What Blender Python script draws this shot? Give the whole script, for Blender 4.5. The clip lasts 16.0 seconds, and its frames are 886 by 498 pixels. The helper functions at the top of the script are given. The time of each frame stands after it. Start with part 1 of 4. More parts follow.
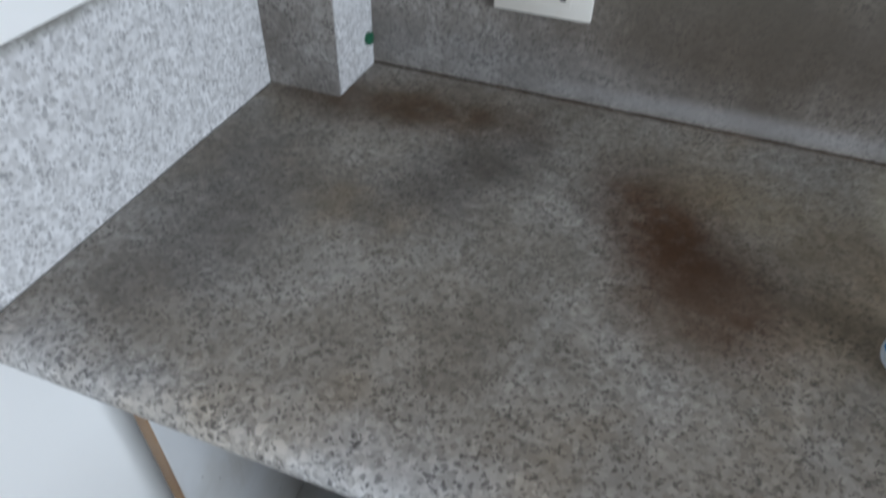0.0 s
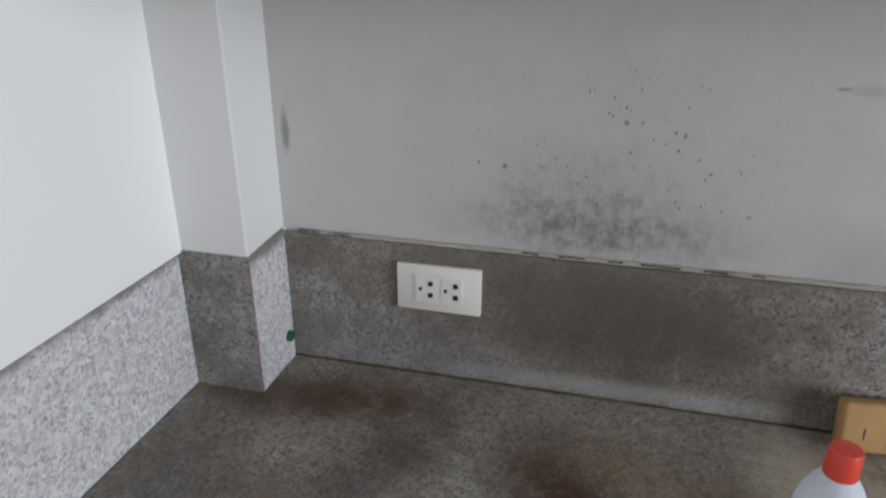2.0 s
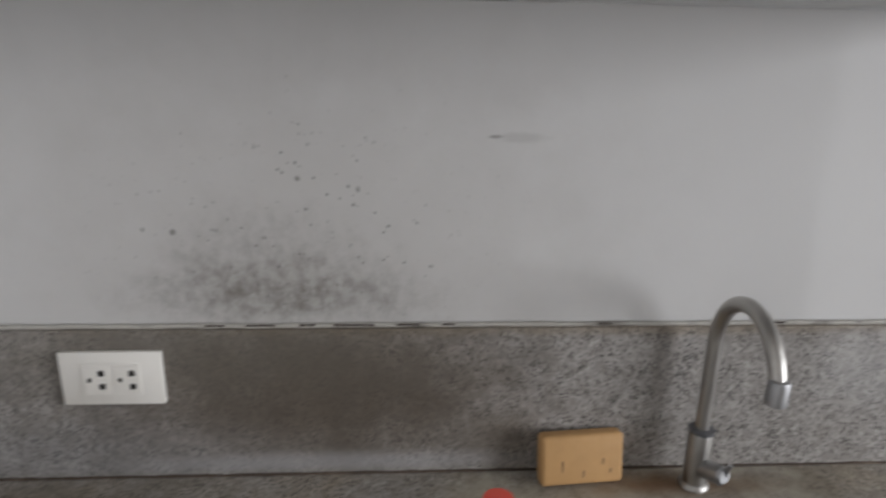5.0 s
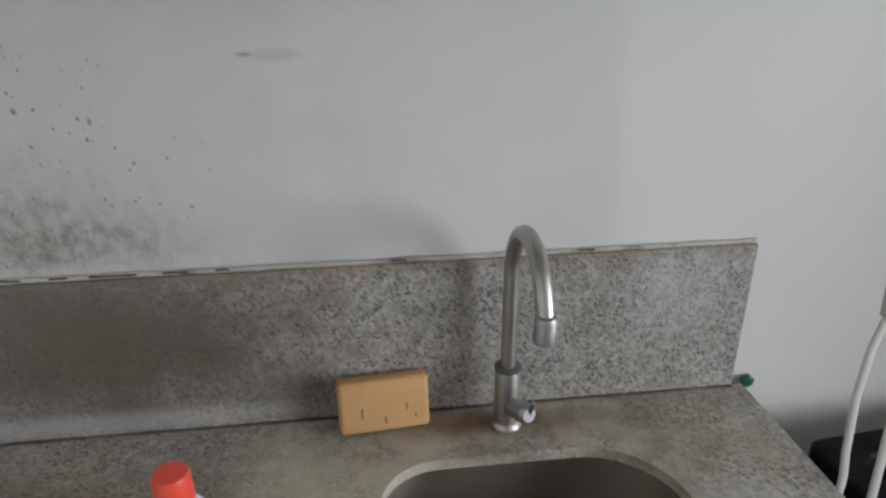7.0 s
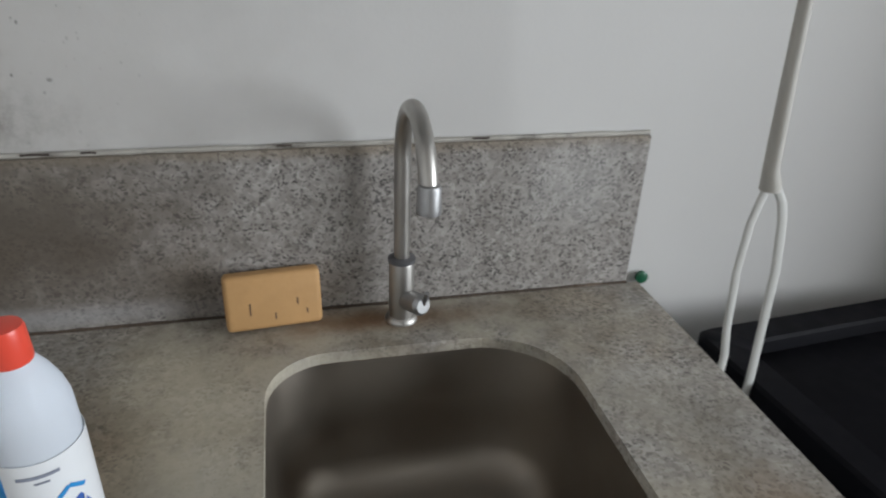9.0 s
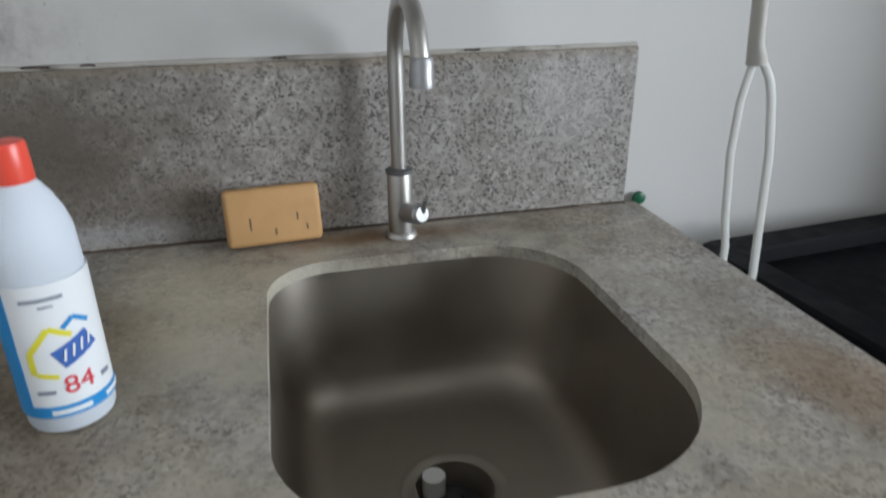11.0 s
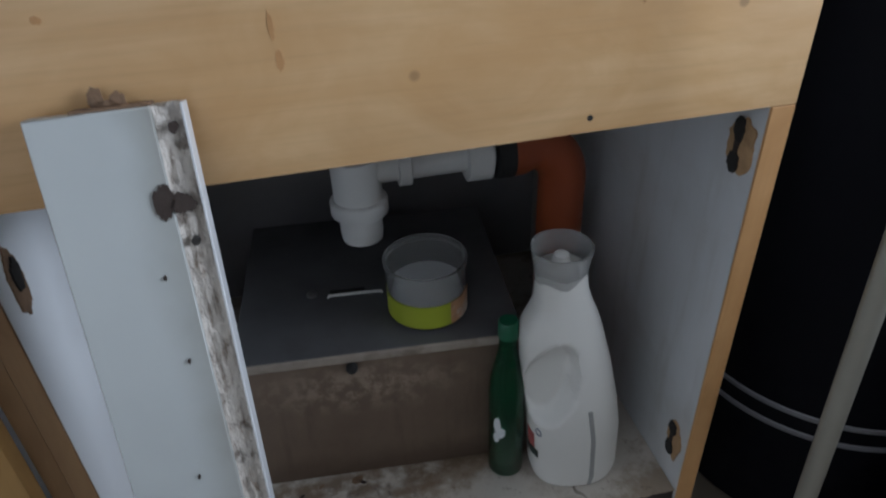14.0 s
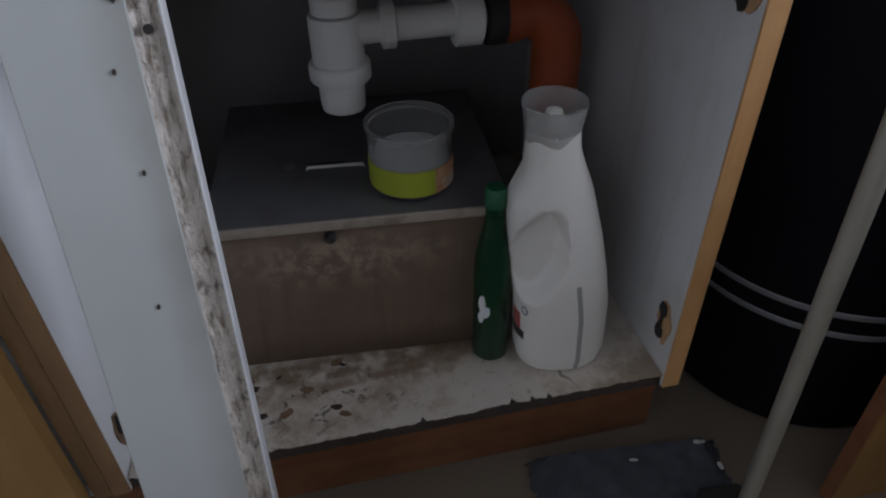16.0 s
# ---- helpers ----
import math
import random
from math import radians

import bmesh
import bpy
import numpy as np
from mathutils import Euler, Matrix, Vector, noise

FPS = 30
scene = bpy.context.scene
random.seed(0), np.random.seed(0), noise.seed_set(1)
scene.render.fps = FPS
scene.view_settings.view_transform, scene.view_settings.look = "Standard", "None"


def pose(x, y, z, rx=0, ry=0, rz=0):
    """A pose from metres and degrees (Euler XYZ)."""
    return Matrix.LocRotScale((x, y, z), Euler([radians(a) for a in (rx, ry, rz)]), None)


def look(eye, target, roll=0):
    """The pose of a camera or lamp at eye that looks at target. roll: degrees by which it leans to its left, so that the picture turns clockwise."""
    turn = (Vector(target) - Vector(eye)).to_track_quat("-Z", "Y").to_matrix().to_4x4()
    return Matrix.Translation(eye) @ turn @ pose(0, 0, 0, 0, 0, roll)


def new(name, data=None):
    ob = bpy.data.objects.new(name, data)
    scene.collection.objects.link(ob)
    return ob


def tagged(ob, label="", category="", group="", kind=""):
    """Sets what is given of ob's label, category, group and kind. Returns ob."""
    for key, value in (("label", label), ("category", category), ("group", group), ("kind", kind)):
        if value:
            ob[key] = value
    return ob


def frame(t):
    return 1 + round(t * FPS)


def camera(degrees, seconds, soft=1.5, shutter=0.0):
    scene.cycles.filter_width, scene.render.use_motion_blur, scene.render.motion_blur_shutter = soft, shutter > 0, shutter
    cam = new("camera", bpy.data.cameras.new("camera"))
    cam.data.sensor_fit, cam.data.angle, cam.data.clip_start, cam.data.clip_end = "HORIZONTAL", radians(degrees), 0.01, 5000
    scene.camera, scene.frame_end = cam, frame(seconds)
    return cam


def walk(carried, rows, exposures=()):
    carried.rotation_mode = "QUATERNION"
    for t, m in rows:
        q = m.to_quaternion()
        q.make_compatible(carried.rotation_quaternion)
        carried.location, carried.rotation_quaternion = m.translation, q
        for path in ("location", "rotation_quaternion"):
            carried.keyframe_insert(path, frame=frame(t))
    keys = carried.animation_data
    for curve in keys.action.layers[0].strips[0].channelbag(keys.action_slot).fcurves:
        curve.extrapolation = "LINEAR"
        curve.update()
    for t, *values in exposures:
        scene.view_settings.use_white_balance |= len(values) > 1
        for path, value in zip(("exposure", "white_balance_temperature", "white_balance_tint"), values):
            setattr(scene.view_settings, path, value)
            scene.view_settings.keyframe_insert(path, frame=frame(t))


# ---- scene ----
cam = camera(66.2, 16.0, soft=2.1, shutter=0.5)
PATH = [
    (0, (0.492, -0.778, 1.293), (-0.015, 0.61, -0.054), 1.4),
    (0.5, (0.495, -0.793, 1.332), (-0.02, 0.741, 0.156), 1.2),
    (1, (0.514, -0.796, 1.367), (0.034, 0.835, 0.314), 2.0),
    (1.5, (0.529, -0.801, 1.389), (0.053, 0.911, 0.471), 0.3),
    (2, (0.535, -0.806, 1.406), (0.083, 0.976, 0.618), 0.2),
    (2.5, (0.534, -0.8, 1.429), (0.102, 1.016, 0.71), 0.6),
    (3, (0.54, -0.799, 1.43), (0.13, 1.046, 0.775), 0.3),
    (3.5, (0.537, -0.788, 1.436), (0.176, 1.065, 0.775), 0.8),
    (4, (0.546, -0.769, 1.429), (0.307, 1.099, 0.754), 1.4),
    (4.5, (0.599, -0.747, 1.418), (0.541, 1.135, 0.744), 1.2),
    (5, (0.664, -0.741, 1.39), (0.789, 1.158, 0.776), 1.2),
    (5.2, (0.678, -0.742, 1.388), (0.870, 1.146, 0.818), 1.7),
    (7.3, (0.901, -0.681, 1.358), (1.124, 1.1, 0.476), -0.2),
    (7.5, (0.915, -0.683, 1.341), (1.121, 1.081, 0.421), -0.2),
    (8, (0.954, -0.71, 1.319), (1.063, 1.094, 0.463), -2.1),
    (8.5, (0.969, -0.72, 1.294), (1.029, 1.089, 0.443), -3.4),
    (9, (0.916, -0.704, 1.288), (1.342, 1.027, 0.381), 2.2),
    (9.2, (0.895, -0.706, 1.287), (1.38, 1.023, 0.406), 3.0),
    (11.5, (0.918, -0.821, 1.096), (1.334, 0.966, 0.302), -1.0),
    (12, (0.937, -0.879, 1.04), (1.28, 0.881, 0.153), 0.9),
    (12.5, (0.946, -0.906, 0.988), (1.254, 0.85, 0.08), -1.1),
    (13, (0.947, -0.917, 0.928), (1.251, 0.795, -0.06), -3.0),
    (13.5, (0.965, -0.922, 0.878), (1.246, 0.743, -0.194), -4.2),
    (14, (0.979, -0.919, 0.85), (1.307, 0.707, -0.267), -2.5),
    (14.5, (0.977, -0.924, 0.819), (1.285, 0.676, -0.34), -1.3),
    (15, (0.972, -0.93, 0.78), (1.286, 0.66, -0.392), -0.4),
    (15.5, (0.975, -0.937, 0.768), (1.298, 0.626, -0.437), -0.8),
    (16, (0.978, -0.938, 0.761), (1.313, 0.602, -0.469), -1.0),
]
EXPOSURES = [(0.0, 0.05, 6000, 10), (0.5, 0.10, 6000, 10), (1.0, 0.15, 6100, 11), (1.7, -0.2, 6450, 14), (3.5, -0.23, 6480, 13), (5.0, -0.1, 6650, 15), (7.5, 0.0, 6500, 11), (9.0, 0.02, 6500, 11), (11.5, 0.14, 6250, 10), (12.2, 0.10, 6300, 15), (12.8, -0.02, 6200, 15), (13.5, -0.09, 6100, 14), (14.2, -0.24, 5750, 12), (15.0, -0.42, 5700, 14), (16.0, -0.52, 6050, 18)]
walk(cam, [(t, look(eye, target, roll)) for t, eye, target, roll in PATH], EXPOSURES)


# ---- daylight: an overcast sky through one big window on the right ----
FLOOR = 0.04
CEIL = 2.6
X0, X1, Y0, Y1 = -0.012, 4.6, -5.2, 0.012
WIN_Y0, WIN_Y1, WIN_Z0, WIN_Z1 = -3.35, -1.15, 0.9, 2.3

world = bpy.data.worlds.new("sky")
scene.world = world
world.use_nodes = True
wn = world.node_tree
sky = wn.nodes.new("ShaderNodeTexSky")
sky.sky_type = "NISHITA"
sky.sun_disc = False
sky.sun_elevation = radians(45)
sky.sun_rotation = radians(200)
wn.links.new(sky.outputs[0], wn.nodes["Background"].inputs[0])
wn.nodes["Background"].inputs[1].default_value = 0.12

win_light = bpy.data.lights.new("window_daylight", "AREA")
win_light.shape, win_light.size, win_light.size_y = "RECTANGLE", WIN_Y1 - WIN_Y0, WIN_Z1 - WIN_Z0
win_light.energy, win_light.color = 182.0, (0.89, 0.95, 1.0)
new("window_daylight", win_light).matrix_world = look((X1 - 0.03, (WIN_Y0 + WIN_Y1) / 2, (WIN_Z0 + WIN_Z1) / 2), (0, (WIN_Y0 + WIN_Y1) / 2, (WIN_Z0 + WIN_Z1) / 2))


# ---- material helpers ----
class Nodes:
    """A short way to write node trees."""

    def __init__(self, name, rough=0.5, metal=0.0):
        self.mat = bpy.data.materials.new(name)
        self.mat.use_nodes = True
        self.tree = self.mat.node_tree
        self.bsdf = self.tree.nodes["Principled BSDF"]
        self.set("Roughness", rough)
        self.set("Metallic", metal)
        self.coord = self.tree.nodes.new("ShaderNodeTexCoord").outputs["Object"]

    def put(self, socket, value):
        if isinstance(value, bpy.types.NodeSocket):
            self.tree.links.new(value, socket)
        elif isinstance(value, (tuple, list)) and socket.type == "RGBA" and len(value) == 3:
            socket.default_value = (*value, 1)
        else:
            socket.default_value = value

    def set(self, key, value):
        self.put(self.bsdf.inputs[key], value)
        return self

    def noise(self, scale, detail=3.0, rough=0.55, at=None, distort=0.0):
        n = self.tree.nodes.new("ShaderNodeTexNoise")
        self.put(n.inputs["Vector"], at or self.coord)
        n.inputs["Scale"].default_value, n.inputs["Detail"].default_value = scale, detail
        n.inputs["Roughness"].default_value, n.inputs["Distortion"].default_value = rough, distort
        return n.outputs["Fac"]

    def cells(self, scale, out="Distance", at=None, feature="F1"):
        n = self.tree.nodes.new("ShaderNodeTexVoronoi")
        n.feature = feature
        self.put(n.inputs["Vector"], at or self.coord)
        n.inputs["Scale"].default_value = scale
        return n.outputs[out]

    def stretch(self, scale=(1, 1, 1), shift=(0, 0, 0), turn=(0, 0, 0)):
        n = self.tree.nodes.new("ShaderNodeMapping")
        self.put(n.inputs["Vector"], self.coord)
        n.inputs["Location"].default_value, n.inputs["Scale"].default_value = shift, scale
        n.inputs["Rotation"].default_value = [radians(a) for a in turn]
        return n.outputs[0]

    def ramp(self, value, a, b, lo=0.0, hi=1.0, smooth=True):
        n = self.tree.nodes.new("ShaderNodeMapRange")
        n.interpolation_type = "SMOOTHSTEP" if smooth else "LINEAR"
        self.put(n.inputs[0], value)
        for k, v in zip((1, 2, 3, 4), (a, b, lo, hi)):
            n.inputs[k].default_value = v
        return n.outputs[0]

    def math(self, op, a, b=0.0):
        n = self.tree.nodes.new("ShaderNodeMath")
        n.operation = op
        self.put(n.inputs[0], a)
        self.put(n.inputs[1], b)
        return n.outputs[0]

    def mix(self, fac, a, b, kind="MIX"):
        n = self.tree.nodes.new("ShaderNodeMix")
        n.data_type, n.blend_type = "RGBA", kind
        self.put(n.inputs[0], fac)
        self.put(n.inputs[6], a)
        self.put(n.inputs[7], b)
        return n.outputs[2]

    def spot(self, centre, radii, turn=0.0, wobble=0.35, soft=0.6, grain=14.0):
        """A soft blot with an uneven rim: 1 inside, 0 outside. radii of 0 leave that axis out."""
        c = Vector(centre)
        m = self.tree.nodes.new("ShaderNodeVectorMath")
        m.operation = "SUBTRACT"
        self.put(m.inputs[0], self.coord)
        m.inputs[1].default_value = c
        r = self.tree.nodes.new("ShaderNodeMapping")
        r.inputs["Rotation"].default_value = (0, 0, radians(turn))
        self.put(r.inputs["Vector"], m.outputs[0])
        s = self.tree.nodes.new("ShaderNodeVectorMath")
        s.operation = "MULTIPLY"
        self.put(s.inputs[0], r.outputs[0])
        s.inputs[1].default_value = [1 / q if q else 0 for q in radii]
        d = self.tree.nodes.new("ShaderNodeVectorMath")
        d.operation = "LENGTH"
        self.put(d.inputs[0], s.outputs[0])
        w = self.math("MULTIPLY", self.math("SUBTRACT", self.noise(grain, 4.0, 0.65), 0.5), 2 * wobble)
        return self.ramp(self.math("ADD", d.outputs["Value"], w), 1.0 + soft * 0.5, 1.0 - soft)

    def bump(self, height, strength=0.3, distance=0.002):
        n = self.tree.nodes.new("ShaderNodeBump")
        n.inputs["Strength"].default_value, n.inputs["Distance"].default_value = strength, distance
        self.put(n.inputs["Height"], height)
        self.put(self.bsdf.inputs["Normal"], n.outputs[0])
        return self


def granite(name, dirt, flecks=((380, 0.79, 0.68), (260, 0.90, 0.45))):
    """Grey-beige granite. dirt(nodes, colour) lays its stains on, and on backsplashes painted light too."""
    n = Nodes(name)
    warp = n.tree.nodes.new("ShaderNodeVectorMath")
    warp.operation = "ADD"
    jitter = n.tree.nodes.new("ShaderNodeTexNoise")
    jitter.inputs["Scale"].default_value = 160
    n.put(jitter.inputs["Vector"], n.coord)
    k = n.tree.nodes.new("ShaderNodeVectorMath")
    k.operation = "SCALE"
    k.inputs["Scale"].default_value = 0.005
    n.put(k.inputs[0], jitter.outputs["Color"])
    n.put(warp.inputs[0], n.coord)
    n.put(warp.inputs[1], k.outputs[0])
    at = warp.outputs[0]
    grain = n.tree.nodes.new("ShaderNodeTexVoronoi")
    grain.inputs["Scale"].default_value = 185
    n.put(grain.inputs["Vector"], at)
    sep = n.tree.nodes.new("ShaderNodeSeparateColor")
    n.put(sep.inputs[0], grain.outputs["Color"])
    col = n.mix(n.ramp(sep.outputs[0], 0.1, 0.8), (0.50, 0.497, 0.50), (0.66, 0.66, 0.67))
    col = n.mix(n.ramp(sep.outputs[1], 0.72, 0.88, 0, 0.75), col, (0.80, 0.80, 0.81))
    col = n.mix(n.ramp(sep.outputs[2], 0.80, 0.92, 0, 0.6), col, (0.33, 0.325, 0.32))
    col = n.mix(n.ramp(n.noise(75, 3, 0.6, at), 0.40, 0.66, 0, 0.4), col, (0.42, 0.415, 0.41))
    clump = n.noise(38, 3)
    for scale, most, amount in flecks:
        fleck = n.tree.nodes.new("ShaderNodeTexVoronoi")
        fleck.inputs["Scale"].default_value = scale
        n.put(fleck.inputs["Vector"], at)
        pick = n.tree.nodes.new("ShaderNodeSeparateColor")
        n.put(pick.inputs[0], fleck.outputs["Color"])
        dark = n.math("MULTIPLY", n.ramp(pick.outputs[0], most, most + 0.04), n.ramp(clump, 0.32, 0.60, 0.35, 1.0))
        col = n.mix(n.math("MULTIPLY", dark, amount), col, (0.045, 0.045, 0.052))
    rough = n.ramp(n.noise(25, 3), 0.3, 0.7, 0.28, 0.5)
    col, rough = dirt(n, col, rough)
    n.set("Base Color", col).set("Roughness", rough)
    n.bump(n.noise(220, 2), 0.08, 0.001)
    return n.mat


def counter_dirt(n, col, rough):
    film = n.ramp(n.noise(6, 5, 0.6), 0.30, 0.7, 0.56, 0.88)
    up = n.tree.nodes.new("ShaderNodeSeparateXYZ")
    n.put(up.inputs[0], n.coord)
    film = n.math("MULTIPLY", film, n.ramp(up.outputs[1], -0.578, -0.50, 0.22, 1.0))
    film = n.math("MULTIPLY", film, n.ramp(up.outputs[0], 0.70, 0.95, 1.0, 0.74))
    col = n.mix(film, col, (0.49, 0.425, 0.34), "MULTIPLY")
    grime = n.math("MULTIPLY", n.ramp(n.noise(11, 5, 0.65), 0.34, 0.70, 0.12, 0.60), n.ramp(up.outputs[1], -0.575, -0.47, 0.15, 1.0))
    col = n.mix(grime, col, (0.135, 0.115, 0.088))
    col = n.mix(n.ramp(n.noise(4.5, 4, 0.6), 0.46, 0.70, 0, 0.6), col, (0.76, 0.62, 0.42), "MULTIPLY")
    scale = n.math("MULTIPLY", n.ramp(up.outputs[0], 0.70, 0.82), n.ramp(up.outputs[1], -0.555, -0.48))
    scale = n.math("MULTIPLY", scale, n.ramp(n.noise(8, 5, 0.68), 0.40, 0.62, 0.06, 0.78))
    scale = n.math("MULTIPLY", scale, n.ramp(up.outputs[0], 1.16, 1.28, 1.0, 0.4))
    col = n.mix(scale, col, (0.44, 0.405, 0.325))
    for c, r, turn, colour, k in (
        ((0.532, -0.225, 0.85), (0.072, 0.13, 0), -34, (0.075, 0.034, 0.013), 1.0),
        ((0.575, -0.30, 0.85), (0.085, 0.08, 0), 0, (0.10, 0.055, 0.026), 0.7),
        ((0.19, -0.09, 0.85), (0.18, 0.06, 0), -4, (0.085, 0.052, 0.026), 0.95),
        ((0.30, -0.20, 0.85), (0.065, 0.13, 0), 35, (0.065, 0.058, 0.052), 0.72),
        ((0.62, -0.14, 0.85), (0.12, 0.07, 0), 0, (0.17, 0.13, 0.07), 0.5),
        ((0.09, -0.34, 0.85), (0.09, 0.19, 0), -12, (0.085, 0.08, 0.074), 0.62),
        ((0.71, -0.22, 0.85), (0.09, 0.12, 0), 0, (0.15, 0.12, 0.08), 0.55),
        ((0.812, -0.145, 0.85), (0.070, 0.135, 0), -30, (0.60, 0.54, 0.40), 0.95),
        ((1.01, -0.035, 0.85), (0.13, 0.026, 0), 0, (0.12, 0.062, 0.026), 0.9),
        ((1.31, -0.42, 0.85), (0.05, 0.09, 0), -10, (0.24, 0.17, 0.11), 0.6),
        ((1.22, -0.52, 0.85), (0.12, 0.03, 0), 0, (0.30, 0.24, 0.18), 0.4),
    ):
        blot = n.math("MULTIPLY", n.spot(c, r, turn, 0.5, 0.8, 18), n.ramp(n.noise(42, 5, 0.65), 0.25, 0.55, 0.62, 1.0))
        stained = n.mix(0.55, n.mix(1.0, col, tuple(min(1.0, c / 0.24) for c in colour), "MULTIPLY"), colour)
        col = n.mix(n.math("MULTIPLY", blot, k), col, stained)
    return col, n.math("ADD", rough, 0.12)


def splash_dirt_shade(n, col, rough):
    # Even tint: grime, plus the dimmer light on front-facing strips.
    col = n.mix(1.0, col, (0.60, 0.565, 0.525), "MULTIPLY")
    xyz = n.tree.nodes.new("ShaderNodeSeparateXYZ")
    n.put(xyz.inputs[0], n.coord)
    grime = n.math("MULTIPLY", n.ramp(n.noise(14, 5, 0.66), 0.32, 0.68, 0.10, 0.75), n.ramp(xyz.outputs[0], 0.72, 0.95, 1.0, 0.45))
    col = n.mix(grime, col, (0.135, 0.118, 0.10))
    for c, r, colour, k in (
        ((0.58, 0, 0.965), (0.23, 0, 0.12), (0.095, 0.078, 0.062), 0.95),
        ((0.40, 0, 1.02), (0.34, 0, 0.06), (0.16, 0.15, 0.13), 0.7),
        ((0.30, 0, 0.88), (0.25, 0, 0.05), (0.30, 0.31, 0.34), 0.4),
        # painted cast shadows: the tap stem's, then the one left of the block
        ((0.99, 0, 0.99), (0.016, 0, 0.10), (0.17, 0.16, 0.15), 0.6),
        ((0.80, 0, 0.89), (0.05, 0, 0.06), (0.13, 0.11, 0.09), 0.6),
        ((1.0, 0, 1.052), (0.75, 0, 0.012), (0.22, 0.19, 0.15), 0.75),
        ((0.53, 0, 0.96), (0.26, 0, 0.13), (0.135, 0.12, 0.10), 0.5),
        ((0.58, 0, 0.868), (0.26, 0, 0.016), (0.42, 0.42, 0.43), 0.75),
    ):
        stained = n.mix(0.5, n.mix(1.0, col, tuple(min(1.0, c / 0.22) for c in colour), "MULTIPLY"), colour)
        col = n.mix(n.math("MULTIPLY", n.spot(c, r, 0, 0.5, 0.8, 15), k), col, stained)
    col = n.mix(n.math("MULTIPLY", n.spot((1.25, 0, 0.99), (0.07, 0, 0.06), 0, 0.7, 0.8, 20), 0.25), col, (0.55, 0.55, 0.54))
    return col, n.math("ADD", rough, 0.15)


def side_light_dirt(n, col, rough):
    edge = n.tree.nodes.new("ShaderNodeSeparateXYZ")
    n.put(edge.inputs[0], n.coord)
    top = n.math("ADD", edge.outputs[2], n.math("MULTIPLY", n.noise(30, 4), 0.02))
    # Lightened all over: the window's light on this face, put into the colour.
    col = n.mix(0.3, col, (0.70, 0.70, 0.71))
    col = n.mix(n.ramp(top, 1.043, 1.060, 0, 0.85), col, (0.15, 0.145, 0.12))
    return col, rough


M_GRANITE = granite("granite_worktop", counter_dirt)
M_SPLASH = granite("granite_backsplash", splash_dirt_shade, ((390, 0.78, 0.82), (300, 0.90, 0.45)))
# Lit copy of the backsplash granite for the faces towards the window.
M_SPLASH_LIT = granite("granite_backsplash_lit", side_light_dirt, ((360, 0.80, 0.70), (250, 0.90, 0.55)))


def plain(name, colour, rough=0.5, metal=0.0, vary=0.12, scale=20.0, bump=0.05, dirt=None, dirt_amount=0.3, **more):
    n = Nodes(name, rough, metal)
    dark = tuple(c * (1 - vary) for c in colour)
    light = tuple(min(1.0, c * (1 + vary)) for c in colour)
    col = n.mix(n.noise(scale, 4), dark, light)
    if dirt:
        col = n.mix(n.ramp(n.noise(scale * 0.4, 5, 0.65), 0.5, 0.75, 0, dirt_amount), col, dirt)
    n.set("Base Color", col)
    n.set("Roughness", n.ramp(n.noise(scale * 1.7, 3), 0.3, 0.7, max(0.02, rough - 0.06), min(1, rough + 0.08)))
    for key, value in more.items():
        n.set(key.replace("_", " "), value)
    if bump:
        n.bump(n.noise(scale * 6, 3), bump, 0.001)
    return n.mat


